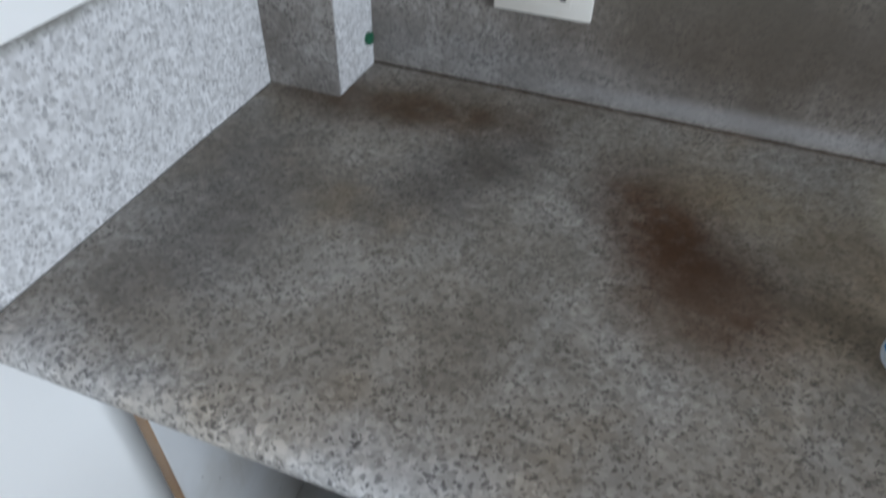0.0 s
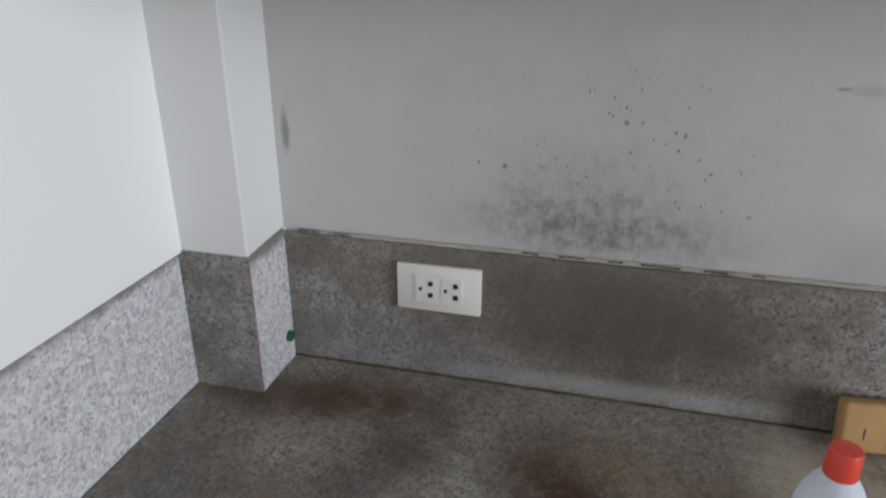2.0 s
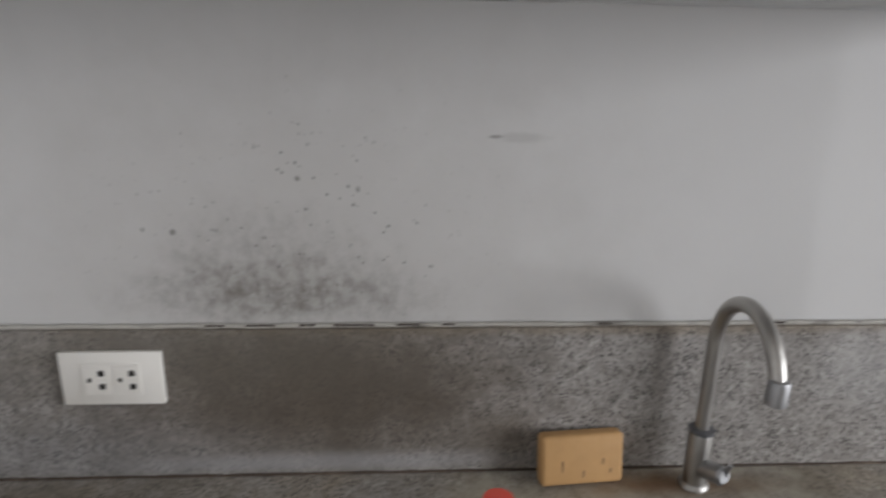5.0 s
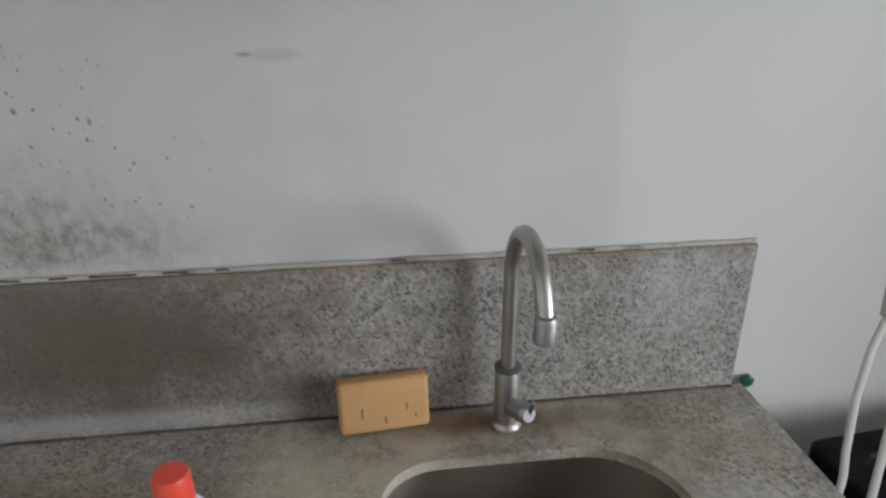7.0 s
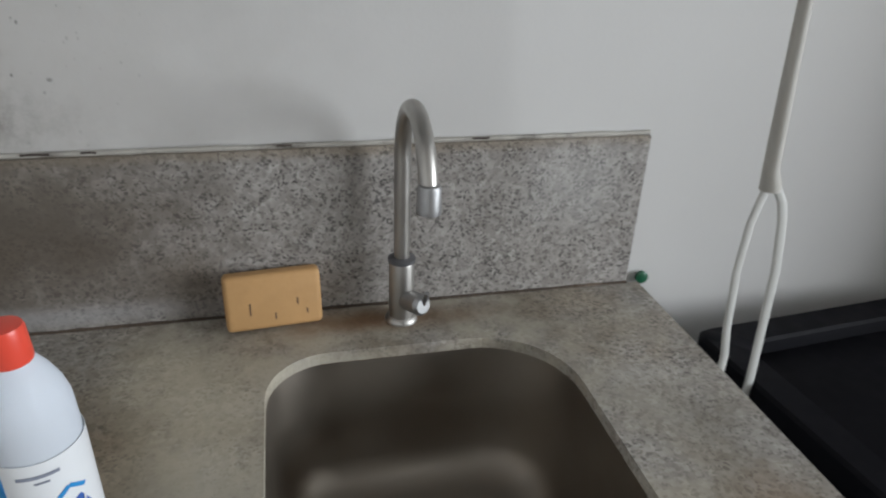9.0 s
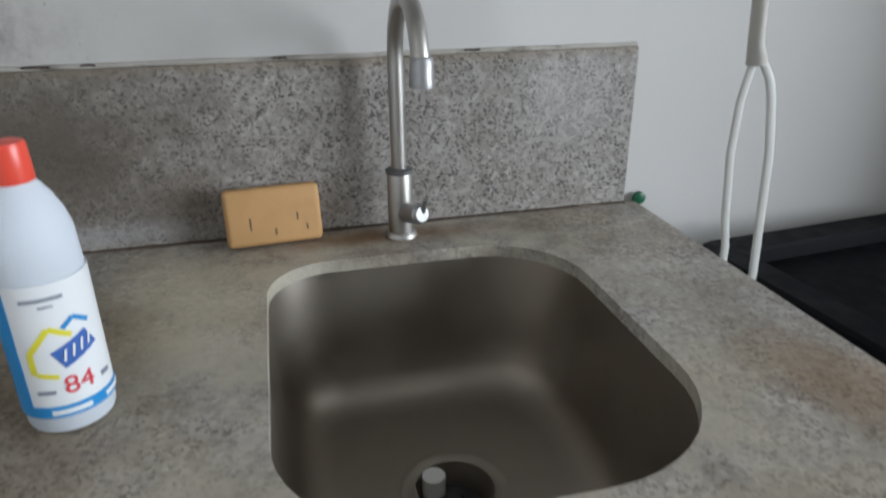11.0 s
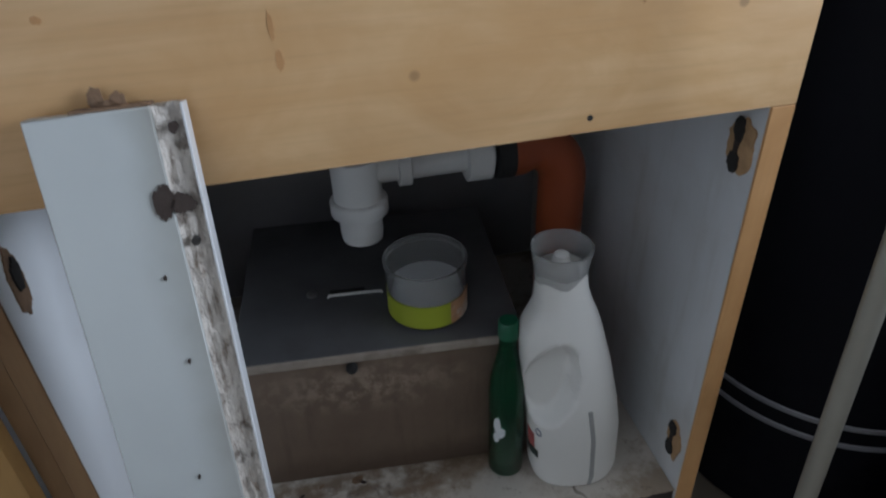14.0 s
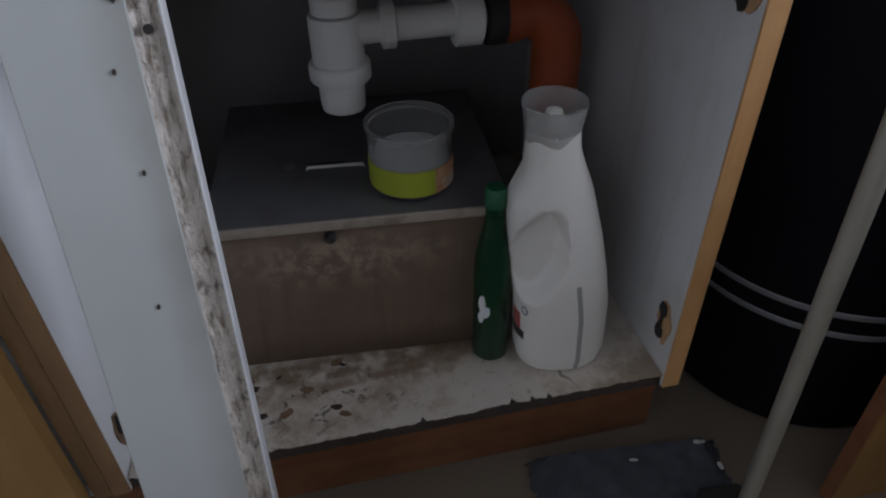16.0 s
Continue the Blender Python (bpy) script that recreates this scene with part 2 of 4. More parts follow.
def wall_paint():
    n = Nodes("wall_paint", 0.7)
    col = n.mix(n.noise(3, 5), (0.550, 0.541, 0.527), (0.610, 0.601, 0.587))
    # mould: a smoky patch and many small dark specks
    mottle = n.ramp(n.noise(70, 6, 0.72, n.stretch((1.0, 1, 0.75)), 0.1), 0.32, 0.74, 0.2, 1.0)
    haze = n.spot((0.56, 0.012, 1.15), (0.36, 0, 0.25), 0, 0.5, 0.95, 14)
    col = n.mix(n.math("MULTIPLY", haze, 0.42), col, (0.36, 0.34, 0.31))
    for c, r, k in (((0.475, 0.012, 1.092), (0.13, 0, 0.040), 0.85), ((0.59, 0.012, 1.088), (0.12, 0, 0.045), 0.62), ((0.52, 0.012, 1.13), (0.12, 0, 0.07), 0.5)):
        smoke = n.math("MULTIPLY", n.spot(c, r, 0, 0.55, 0.95, 24), mottle)
        col = n.mix(n.math("MULTIPLY", smoke, k), col, (0.15, 0.135, 0.115))
    zone = n.spot((0.54, 0.012, 1.165), (0.26, 0, 0.19), 0, 0.45, 0.9, 14)
    for scale, size, amount in ((75, 0.0027, 0.85), (165, 0.0024, 0.9), (120, 0.0024, 0.85)):
        v = n.tree.nodes.new("ShaderNodeTexVoronoi")
        v.inputs["Scale"].default_value = scale
        n.put(v.inputs["Vector"], n.stretch((1.25, 1.0, 0.8)))
        s = n.tree.nodes.new("ShaderNodeSeparateColor")
        n.put(s.inputs[0], v.outputs["Color"])
        dot = n.ramp(n.math("ADD", n.math("ADD", v.outputs["Distance"], n.math("MULTIPLY", s.outputs[1], size * scale * 0.55)), n.math("MULTIPLY", n.noise(300, 3), 0.2)), size * scale * 1.0 + 0.08, size * scale * 0.5 + 0.04)
        rare = n.math("MULTIPLY", n.ramp(s.outputs[0], 0.78, 0.84), n.math("POWER", zone, 2.0))
        col = n.mix(n.math("MULTIPLY", n.math("MULTIPLY", dot, rare), amount), col, (0.07, 0.065, 0.06))
    for c, r, k in (((0.109, 0.012, 1.192), (0.006, 0, 0.032), 0.6), ((0.770, 0.012, 1.278), (0.009, 0, 0.0022), 0.6), ((0.80, 0.012, 1.277), (0.03, 0, 0.006), 0.2),
                    ((0.407, 0.012, 1.166), (0.0036, 0, 0.0040), 0.8), ((0.549, 0.012, 1.229), (0.0030, 0, 0.0034), 0.8), ((0.374, 0.012, 1.169), (0.002, 0, 0.003), 0.7), ((0.616, 0.012, 1.217), (0.002, 0, 0.004), 0.7), ((0.70, 0.012, 1.125), (0.0030, 0, 0.0024), 0.6)):
        col = n.mix(n.math("MULTIPLY", n.spot(c, r, 0, 0.5, 0.6, 120), k), col, (0.15, 0.14, 0.125))
    n.set("Base Color", col)
    n.bump(n.math("ADD", n.noise(9, 4), n.math("MULTIPLY", n.noise(220, 3), 0.25)), 0.25, 0.002)
    return n.mat


def wood(name, a, b, along=0, rough=0.42):
    """Laminate with a wood figure; along: the axis of the grain."""
    n = Nodes(name, rough)
    scale = [14.0, 14.0, 14.0]
    scale[along] = 1.6
    at = n.stretch(scale)
    fig = n.math("ADD", n.math("MULTIPLY", n.noise(1.6, 5, 0.6, at, 0.8), 0.5), n.math("MULTIPLY", n.noise(13, 4, 0.6, n.stretch([0.55 if q == along else 1.0 for q in range(3)]), 1.2), 0.5))
    scale = [240.0, 240.0, 240.0]
    scale[along] = 9.0
    fine = n.noise(1.0, 3, 0.6, n.stretch(scale))
    col = n.mix(n.ramp(fig, 0.36, 0.64), a, b)
    col = n.mix(n.ramp(fine, 0.45, 0.75, 0, 0.14), col, tuple(c * 0.62 for c in a))
    fleck = n.cells(9, "Distance", n.stretch((1, 1, 1)))
    col = n.mix(n.ramp(fleck, 0.045, 0.02, 0, 0.55), col, tuple(c * 0.4 for c in a))
    col = n.mix(n.ramp(n.noise(5, 4), 0.52, 0.75, 0, 0.25), col, tuple(c * 0.6 for c in a))
    n.set("Base Color", col)
    n.set("Roughness", n.ramp(n.noise(12, 4), 0.3, 0.7, rough - 0.08, rough + 0.12))
    n.bump(fine, 0.06, 0.001)
    return n.mat


M_WALL = wall_paint()
# Left wall paint is raised to carry extra window light in its colour.
M_LIT_WALL = plain("lit_white_paint", (0.86, 0.86, 0.85), 0.65, vary=0.025, scale=3, bump=0.15)
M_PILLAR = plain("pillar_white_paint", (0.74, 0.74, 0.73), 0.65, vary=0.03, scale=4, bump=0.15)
M_WOOD = wood("maple_laminate", (0.60, 0.365, 0.165), (0.72, 0.485, 0.255), 0)
M_WOOD_UP = wood("maple_laminate_upright", (0.50, 0.265, 0.10), (0.60, 0.34, 0.145), 2)
M_WOOD_TOP = wood("wall_cabinet_laminate", (0.50, 0.235, 0.07), (0.62, 0.32, 0.11), 0)
M_WOOD_EDGE = wood("edge_band", (0.22, 0.125, 0.06), (0.31, 0.19, 0.095), 2, 0.5)
# Darker copy of the maple: the shadow over the door is in its colour.
M_SHADED_DOOR = wood("shaded_door_laminate", (0.36, 0.205, 0.07), (0.45, 0.27, 0.10), 2)
M_KICK = wood("kick_board", (0.16, 0.066, 0.028), (0.24, 0.105, 0.048), 0, 0.55)


def dirty_white():
    n = Nodes("white_melamine", 0.38)
    col = n.mix(n.noise(5, 4), (0.56, 0.575, 0.585), (0.66, 0.67, 0.68))
    col = n.mix(n.ramp(n.noise(3.5, 5, 0.65, None, 0.6), 0.45, 0.75, 0, 0.45), col, (0.40, 0.385, 0.34))
    col = n.mix(n.ramp(n.noise(1.0, 4, 0.6, n.stretch((30, 30, 4))), 0.52, 0.75, 0, 0.3), col, (0.36, 0.33, 0.28))
    v = n.cells(28)
    col = n.mix(n.math("MULTIPLY", n.ramp(v, 0.05, 0.025), n.ramp(n.noise(9, 2), 0.5, 0.6)), col, (0.10, 0.085, 0.07))
    n.set("Base Color", col)
    n.set("Roughness", n.ramp(n.noise(14, 3), 0.3, 0.7, 0.3, 0.5))
    n.bump(n.noise(60, 3), 0.06, 0.001)
    return n.mat


M_WHITE = dirty_white()
# Paler melamine: window light on the left inner panel, put into its colour.
M_LIT_WHITE = plain("lit_melamine", (0.86, 0.88, 0.90), 0.35, vary=0.05, scale=6, dirt=(0.5, 0.5, 0.48), dirt_amount=0.3)


def scuffed_board():
    """White melamine with grime and some painted shade beside the rotten edge, and a few scuffs."""
    n = Nodes("scuffed_melamine", 0.42)
    col = n.mix(n.noise(9, 4), (0.42, 0.445, 0.44), (0.50, 0.525, 0.52))
    col = n.mix(n.ramp(n.noise(4, 5, 0.65), 0.5, 0.75, 0, 0.5), col, (0.36, 0.345, 0.30))
    xyz = n.tree.nodes.new("ShaderNodeSeparateXYZ")
    n.put(xyz.inputs[0], n.coord)
    # Darkens towards the rotten edge: part grime, part the face's shading.
    near = n.math("ADD", xyz.outputs[0], n.math("MULTIPLY", n.math("SUBTRACT", n.noise(16, 4), 0.5), 0.03))
    col = n.mix(n.math("MULTIPLY", n.ramp(near, 0.040, 0.082), n.ramp(n.noise(7, 4), 0.3, 0.7, 0.35, 0.8)), col, (0.24, 0.23, 0.195))
    n.set("Base Color", col)
    n.set("Roughness", n.ramp(n.noise(15, 3), 0.3, 0.7, 0.34, 0.52))
    n.bump(n.noise(55, 3), 0.05, 0.001)
    return n.mat


M_BOARD = scuffed_board()
M_STEEL = plain("brushed_steel", (0.43, 0.415, 0.39), 0.42, 1.0, 0.05, 30, 0.0)
M_BASIN = plain("dull_basin_steel", (0.32, 0.285, 0.245), 0.48, 1.0, 0.06, 8, 0.0)
M_CHROME = plain("satin_chrome", (0.36, 0.36, 0.36), 0.5, 1.0, 0.06, 60, 0.02)
M_FLOORTILE = plain("floor_tile", (0.17, 0.14, 0.105), 0.45, vary=0.1, scale=6, dirt=(0.16, 0.12, 0.08), dirt_amount=0.6)
M_PLATE = plain("ivory_plastic", (0.78, 0.755, 0.70), 0.35, vary=0.04, dirt=(0.45, 0.38, 0.28), dirt_amount=0.25)
M_DARK = plain("dark_void", (0.02, 0.018, 0.016), 0.8)
M_SEAL = plain("old_sealant", (0.42, 0.40, 0.36), 0.6, vary=0.25, scale=30, dirt=(0.07, 0.06, 0.05), dirt_amount=1.0, bump=0.3)
M_TAN = plain("tan_block", (0.50, 0.29, 0.12), 0.65, vary=0.12, scale=35, dirt=(0.34, 0.18, 0.07), dirt_amount=0.4, bump=0.2)
M_GREEN = plain("green_plastic", (0.008, 0.095, 0.045), 0.4)
M_BLACK = plain("black_enamel", (0.005, 0.005, 0.007), 0.55, vary=0.2, bump=0, Specular_IOR_Level=0.1)
M_BAND = plain("silver_band", (0.27, 0.27, 0.28), 0.4, 0.4)
M_PVC = plain("white_pvc", (0.74, 0.74, 0.72), 0.4, vary=0.05, dirt=(0.42, 0.38, 0.32), dirt_amount=0.35)
M_ORANGE = plain("orange_pvc", (0.34, 0.075, 0.025), 0.45, vary=0.1)
M_RUBBER = plain("black_rubber", (0.02, 0.02, 0.02), 0.7)
M_TRAPLID = plain("dull_metal_lid", (0.118, 0.117, 0.122), 0.5, 0.25, vary=0.35, scale=14, dirt=(0.07, 0.065, 0.06), dirt_amount=0.6)
M_STRAP = plain("white_strap", (0.50, 0.50, 0.475), 0.5, vary=0.05)
M_SLEEVE = plain("beige_sleeve", (0.39, 0.375, 0.34), 0.6, vary=0.06)
M_POLE = plain("grey_metal_pole", (0.44, 0.43, 0.37), 0.4, 0.6, vary=0.15)
M_MOP = plain("grey_blue_pad", (0.055, 0.062, 0.075), 0.85, vary=0.35, scale=45, dirt=(0.03, 0.03, 0.035), dirt_amount=0.8, bump=0.4)
M_CONCRETE = plain("bare_render", (0.25, 0.242, 0.245), 0.85, vary=0.2, scale=9, bump=0.3)
# Unseen walls and ceiling are coloured darker so the room bounces less light.
M_FAR = plain("dark_unseen_wall_paint", (0.22, 0.20, 0.175), 0.7, vary=0.05, scale=4)
M_CEIL = plain("ceiling_paint", (0.46, 0.455, 0.44), 0.8, vary=0.03)
M_JUG = plain("white_hdpe", (0.74, 0.73, 0.69), 0.35, vary=0.03, scale=12)
M_RED = plain("red_cap", (0.72, 0.075, 0.045), 0.35, vary=0.06)
M_ALU = plain("window_aluminium", (0.62, 0.62, 0.62), 0.4, 0.3)


def peeled():
    n = Nodes("peeling_shelf_board", 0.6)
    col = n.mix(n.noise(9, 4), (0.50, 0.455, 0.395), (0.66, 0.62, 0.56))
    col = n.mix(n.ramp(n.noise(11, 6, 0.7), 0.44, 0.64, 0, 0.8), col, (0.27, 0.20, 0.13))
    rim = n.math("MULTIPLY", n.spot((0.99, -0.412, 0.2), (0.30, 0.026, 0), -4, 0.6, 0.6, 24), n.ramp(n.noise(30, 5, 0.65), 0.32, 0.58))
    col = n.mix(n.math("MULTIPLY", rim, 0.85), col, (0.15, 0.095, 0.05))
    tide = n.math("MULTIPLY", n.spot((0.98, -0.441, 0.2), (0.26, 0.006, 0), -4, 0.9, 0.7, 40), n.ramp(n.noise(26, 4, 0.6), 0.38, 0.58))
    col = n.mix(n.math("MULTIPLY", tide, 0.75), col, (0.19, 0.12, 0.07))
    col = n.mix(n.math("MULTIPLY", n.ramp(n.noise(75, 5, 0.7), 0.60, 0.66), 0.5), col, (0.20, 0.15, 0.11))
    flakes = n.math("MULTIPLY", n.spot((0.945, -0.462, 0.2), (0.12, 0.04, 0), 0, 0.9, 0.7, 22), n.ramp(n.noise(60, 6, 0.72, None, 0.7), 0.56, 0.60))
    col = n.mix(n.math("MULTIPLY", flakes, 0.9), col, (0.10, 0.08, 0.065))
    line = n.math("ABSOLUTE", n.math("SUBTRACT", n.noise(7, 3), 0.5))
    crack = n.math("MULTIPLY", n.ramp(line, 0.012, 0.004), n.ramp(n.noise(5, 2), 0.52, 0.6))
    crack = n.math("MULTIPLY", crack, n.spot((1.02, -0.46, 0.2), (0.3, 0.06, 0), 0, 0.2, 0.4))
    col = n.mix(n.math("MULTIPLY", crack, 0.8), col, (0.12, 0.08, 0.05))
    n.set("Base Color", col)
    n.bump(n.math("SUBTRACT", n.noise(40, 5), flakes), 0.5, 0.002)
    return n.mat


def rotten():
    n = Nodes("rotten_particle_board", 0.9)
    streak = n.noise(1.0, 4, 0.7, n.stretch((190, 190, 22)))
    col = n.mix(n.ramp(streak, 0.28, 0.54), (0.25, 0.19, 0.14), (0.66, 0.61, 0.55))
    z = n.tree.nodes.new("ShaderNodeSeparateXYZ")
    n.put(z.inputs[0], n.coord)
    damp = n.ramp(n.math("ADD", z.outputs[2], n.math("MULTIPLY", n.noise(14, 3), 0.2)), 0.42, 0.30, 0, 0.6)
    col = n.mix(damp, col, (0.20, 0.12, 0.06))
    col = n.mix(n.ramp(n.noise(60, 4), 0.56, 0.66, 0, 0.7), col, (0.10, 0.07, 0.05))
    n.set("Base Color", col)
    n.bump(n.math("ADD", streak, n.noise(150, 4, 0.7)), 1.0, 0.005)
    return n.mat


def trap_metal():
    n = Nodes("dull_metal_box", 0.6, 0.15)
    col = n.mix(n.noise(14, 5, 0.65), (0.125, 0.085, 0.06), (0.225, 0.165, 0.12))
    col = n.mix(n.ramp(n.noise(1.0, 5, 0.65, n.stretch((55, 55, 6))), 0.50, 0.75, 0, 0.35), col, (0.075, 0.05, 0.034))
    crust = n.math("MULTIPLY", n.spot((0.12, 0, 0.135), (0.10, 0, 0.032), 0, 0.6, 0.8, 30), n.ramp(n.noise(55, 5, 0.65), 0.42, 0.60))
    col = n.mix(n.math("MULTIPLY", crust, 0.6), col, (0.40, 0.32, 0.24))
    low = n.math("MULTIPLY", n.spot((0.14, 0, 0.0), (0.2, 0, 0.035), 0, 0.5, 0.8, 20), 0.6)
    col = n.mix(low, col, (0.085, 0.055, 0.036))
    n.set("Base Color", col)
    n.bump(n.math("ADD", n.noise(60, 4), crust), 0.3, 0.002)
    return n.mat


M_TRAPBOX = trap_metal()
M_PEEL = peeled()
M_ROT = rotten()
M_RAW = plain("raw_chipboard", (0.42, 0.26, 0.13), 0.9, vary=0.35, scale=70, dirt=(0.14, 0.08, 0.045), dirt_amount=0.7, bump=0.6)
M_KNOT = plain("knot_brown", (0.50, 0.275, 0.115), 0.5, vary=0.25, scale=120, bump=0.0)
M_SCAR = plain("dark_scar", (0.045, 0.032, 0.026), 0.9, vary=0.4, scale=90, bump=0.5)
M_CHIP = plain("chipped_wood", (0.20, 0.125, 0.075), 0.9, vary=0.4, scale=90, dirt=(0.05, 0.03, 0.02), dirt_amount=0.9, bump=0.6)


def clear(name, colour, rough=0.08, amount=1.0, ior=1.35):
    n = Nodes(name, rough)
    n.set("Base Color", colour).set("Transmission Weight", amount).set("IOR", ior)
    return n.mat


M_CLEAR = clear("clear_plastic", (0.88, 0.89, 0.88), 0.10, 0.90, 1.45)
M_GLASS = clear("window_glass", (0.96, 0.98, 0.98), 0.0)
M_BOTTLE = clear("milky_plastic", (0.86, 0.92, 1.0), 0.42, 0.38, 1.2)
M_GREENGLASS = clear("green_glass", (0.01, 0.07, 0.03), 0.15, 0.4)
M_FROST = clear("frosted_cap", (0.75, 0.75, 0.74), 0.25, 0.75)


# ---- mesh helpers ----
def box(x0, x1, y0, y1, z0, z1, bevel=0.0, seg=2):
    bm = bmesh.new()
    bmesh.ops.create_cube(bm, size=1)
    for v in bm.verts:
        v.co = Vector(((x0 + x1) / 2 + v.co.x * (x1 - x0), (y0 + y1) / 2 + v.co.y * (y1 - y0), (z0 + z1) / 2 + v.co.z * (z1 - z0)))
    if bevel:
        bmesh.ops.bevel(bm, geom=bm.edges[:], offset=bevel, segments=seg, affect="EDGES", profile=0.5)
    return bm


def join(*bms):
    out = bmesh.new()
    for bm in bms:
        me = bpy.data.meshes.new("tmp")
        bm.to_mesh(me)
        bm.free()
        out.from_mesh(me)
        bpy.data.meshes.remove(me)
    return out


def moved(bm, m):
    bmesh.ops.transform(bm, matrix=m, verts=bm.verts)
    return bm


def loft(rings, cap_start=True, cap_end=True, closed=True):
    """Skin over rings of equally many points."""
    bm = bmesh.new()
    rows = [[bm.verts.new(p) for p in ring] for ring in rings]
    n = len(rows[0])
    for a, b in zip(rows, rows[1:]):
        for i in range(n if closed else n - 1):
            j = (i + 1) % n
            bm.faces.new((a[i], a[j], b[j], b[i]))
    if cap_start:
        bm.faces.new(rows[0][::-1])
    if cap_end:
        bm.faces.new(rows[-1])
    bmesh.ops.recalc_face_normals(bm, faces=bm.faces)
    return bm


def circle(r, z, n=32, cx=0.0, cy=0.0, ry=None):
    return [Vector((cx + r * math.cos(2 * math.pi * i / n), cy + (ry or r) * math.sin(2 * math.pi * i / n), z)) for i in range(n)]


def lathe(profile, n=32, cap_start=True, cap_end=True):
    return loft([circle(r, z, n) for r, z in profile], cap_start, cap_end)


def tube(points, radius, n=16, caps=True):
    """A round bar along points; radius: one number, or one for each point."""
    pts = [Vector(p) for p in points]
    radii = radius if isinstance(radius, (list, tuple)) else [radius] * len(pts)
    rings, side = [], None
    for i, p in enumerate(pts):
        ahead = (pts[min(i + 1, len(pts) - 1)] - pts[max(i - 1, 0)]).normalized()
        if side is None:
            side = ahead.orthogonal().normalized()
        side = (side - ahead * side.dot(ahead)).normalized()
        up = ahead.cross(side)
        rings.append([p + radii[i] * (math.cos(2 * math.pi * k / n) * side + math.sin(2 * math.pi * k / n) * up) for k in range(n)])
    return loft(rings, caps, caps)


def rounded_rect(x0, x1, y0, y1, r, z, seg=8):
    pts = []
    for cx, cy, a0 in ((x1 - r, y1 - r, 0), (x0 + r, y1 - r, 90), (x0 + r, y0 + r, 180), (x1 - r, y0 + r, 270)):
        for k in range(seg + 1):
            a = radians(a0 + 90 * k / seg)
            pts.append(Vector((cx + r * math.cos(a), cy + r * math.sin(a), z)))
    return pts


def sink_outline(off, z, seg=10, grow=0.0):
    x0, x1, y0, y1 = 0.877 + off, 1.199 - off, -0.478 + off, -0.090 - off
    pts = []
    for cx, cy, r, a0 in ((x1, y1, 0.098, 0), (x0, y1, 0.068, 90), (x0, y0, 0.094, 180), (x1, y0, 0.115, 270)):
        r = max(0.02, r - off * 0.6 + grow)
        sx, sy = (-1 if cx == x1 else 1), (-1 if cy == y1 else 1)
        for k in range(seg + 1):
            a = radians(a0 + 90 * k / seg)
            pts.append(Vector((cx + sx * r + r * math.cos(a), cy + sy * r + r * math.sin(a), z)))
    return pts


def finish(ob, smooth):
    if smooth:
        for p in ob.data.polygons:
            p.use_smooth = True
        ob.data.set_sharp_from_angle(angle=radians(smooth))


def part(name, bm, material, parent=None, label="", smooth=40):
    """Links a bmesh as one mesh object, under a thing or a part."""
    me = bpy.data.meshes.new(name)
    bm.to_mesh(me)
    bm.free()
    me.materials.append(material)
    ob = new(name, me)
    finish(ob, smooth)
    if parent:
        ob.parent = parent
    if label:
        tagged(ob, label)
    return ob


def thing(name, label, category, at=(0, 0, 0), turn=0.0, group="", kind=""):
    ob = new(name)
    ob.empty_display_size = 0.02
    ob.matrix_basis = pose(*at, 0, 0, turn)
    return tagged(ob, label, category, group, kind)


def structure(name, bm, material, label, category="", smooth=0):
    return tagged(part(name, bm, material, None, "", smooth), label, category or name.split("_")[0], kind="structure")


# ---- the room ----
def pillar_top():
    """The plastered shaft, a little out of square."""
    plan = ((X0, -0.1005), (0.098, -0.1015), (0.0998, -0.0995), (0.093, Y1), (X0, Y1))
    return loft([[Vector((x, y, z)) for x, y in plan] for z in (1.0545, 1.5, CEIL)])


structure("floor", box(X0 - 0.15, X1 + 0.15, Y0 - 0.15, Y1 + 0.15, FLOOR - 0.1, FLOOR), M_FLOORTILE, "dirty beige floor under the kitchen cabinets")
structure("ceiling", box(X0 - 0.15, X1 + 0.15, Y0 - 0.15, Y1 + 0.15, CEIL, CEIL + 0.1), M_CEIL, "plain unseen ceiling, toned down to bounce less light")
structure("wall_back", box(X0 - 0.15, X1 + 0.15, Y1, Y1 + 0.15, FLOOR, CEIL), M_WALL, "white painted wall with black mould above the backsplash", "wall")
structure("wall_left", join(box(X0 - 0.15, X0, Y0, Y1, FLOOR, 1.0515), box(X0 - 0.15, 0.004, Y0, Y1, 1.0515, CEIL)), M_LIT_WALL, "white painted side wall, window light put into its paler colour", "wall")
structure("wall_front", box(X0 - 0.15, X1 + 0.15, Y0 - 0.15, Y0, FLOOR, CEIL), M_FAR, "plain unseen wall, coloured dark to bounce less light", "wall")
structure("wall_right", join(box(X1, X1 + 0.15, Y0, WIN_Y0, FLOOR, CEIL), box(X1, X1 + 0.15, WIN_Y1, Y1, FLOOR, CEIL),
          box(X1, X1 + 0.15, WIN_Y0, WIN_Y1, FLOOR, WIN_Z0), box(X1, X1 + 0.15, WIN_Y0, WIN_Y1, WIN_Z1, CEIL)), M_FAR, "unseen wall with a window opening, coloured dark to bounce less light", "wall")
# Unseen stub, added to dim the right end of the back wall.
structure("wall_nib", box(2.02, 2.14, -0.28, Y1, FLOOR, CEIL), M_FAR, "unseen wall end, added to shade the back wall", "wall")
# Added out of view: keeps window light off the lower cabinets and floor.
structure("wall_low", box(2.02, 2.14, -2.8, -0.281, FLOOR, 0.76), M_FAR, "unseen half-height light blocker, added to shade the lower cabinets", "wall")
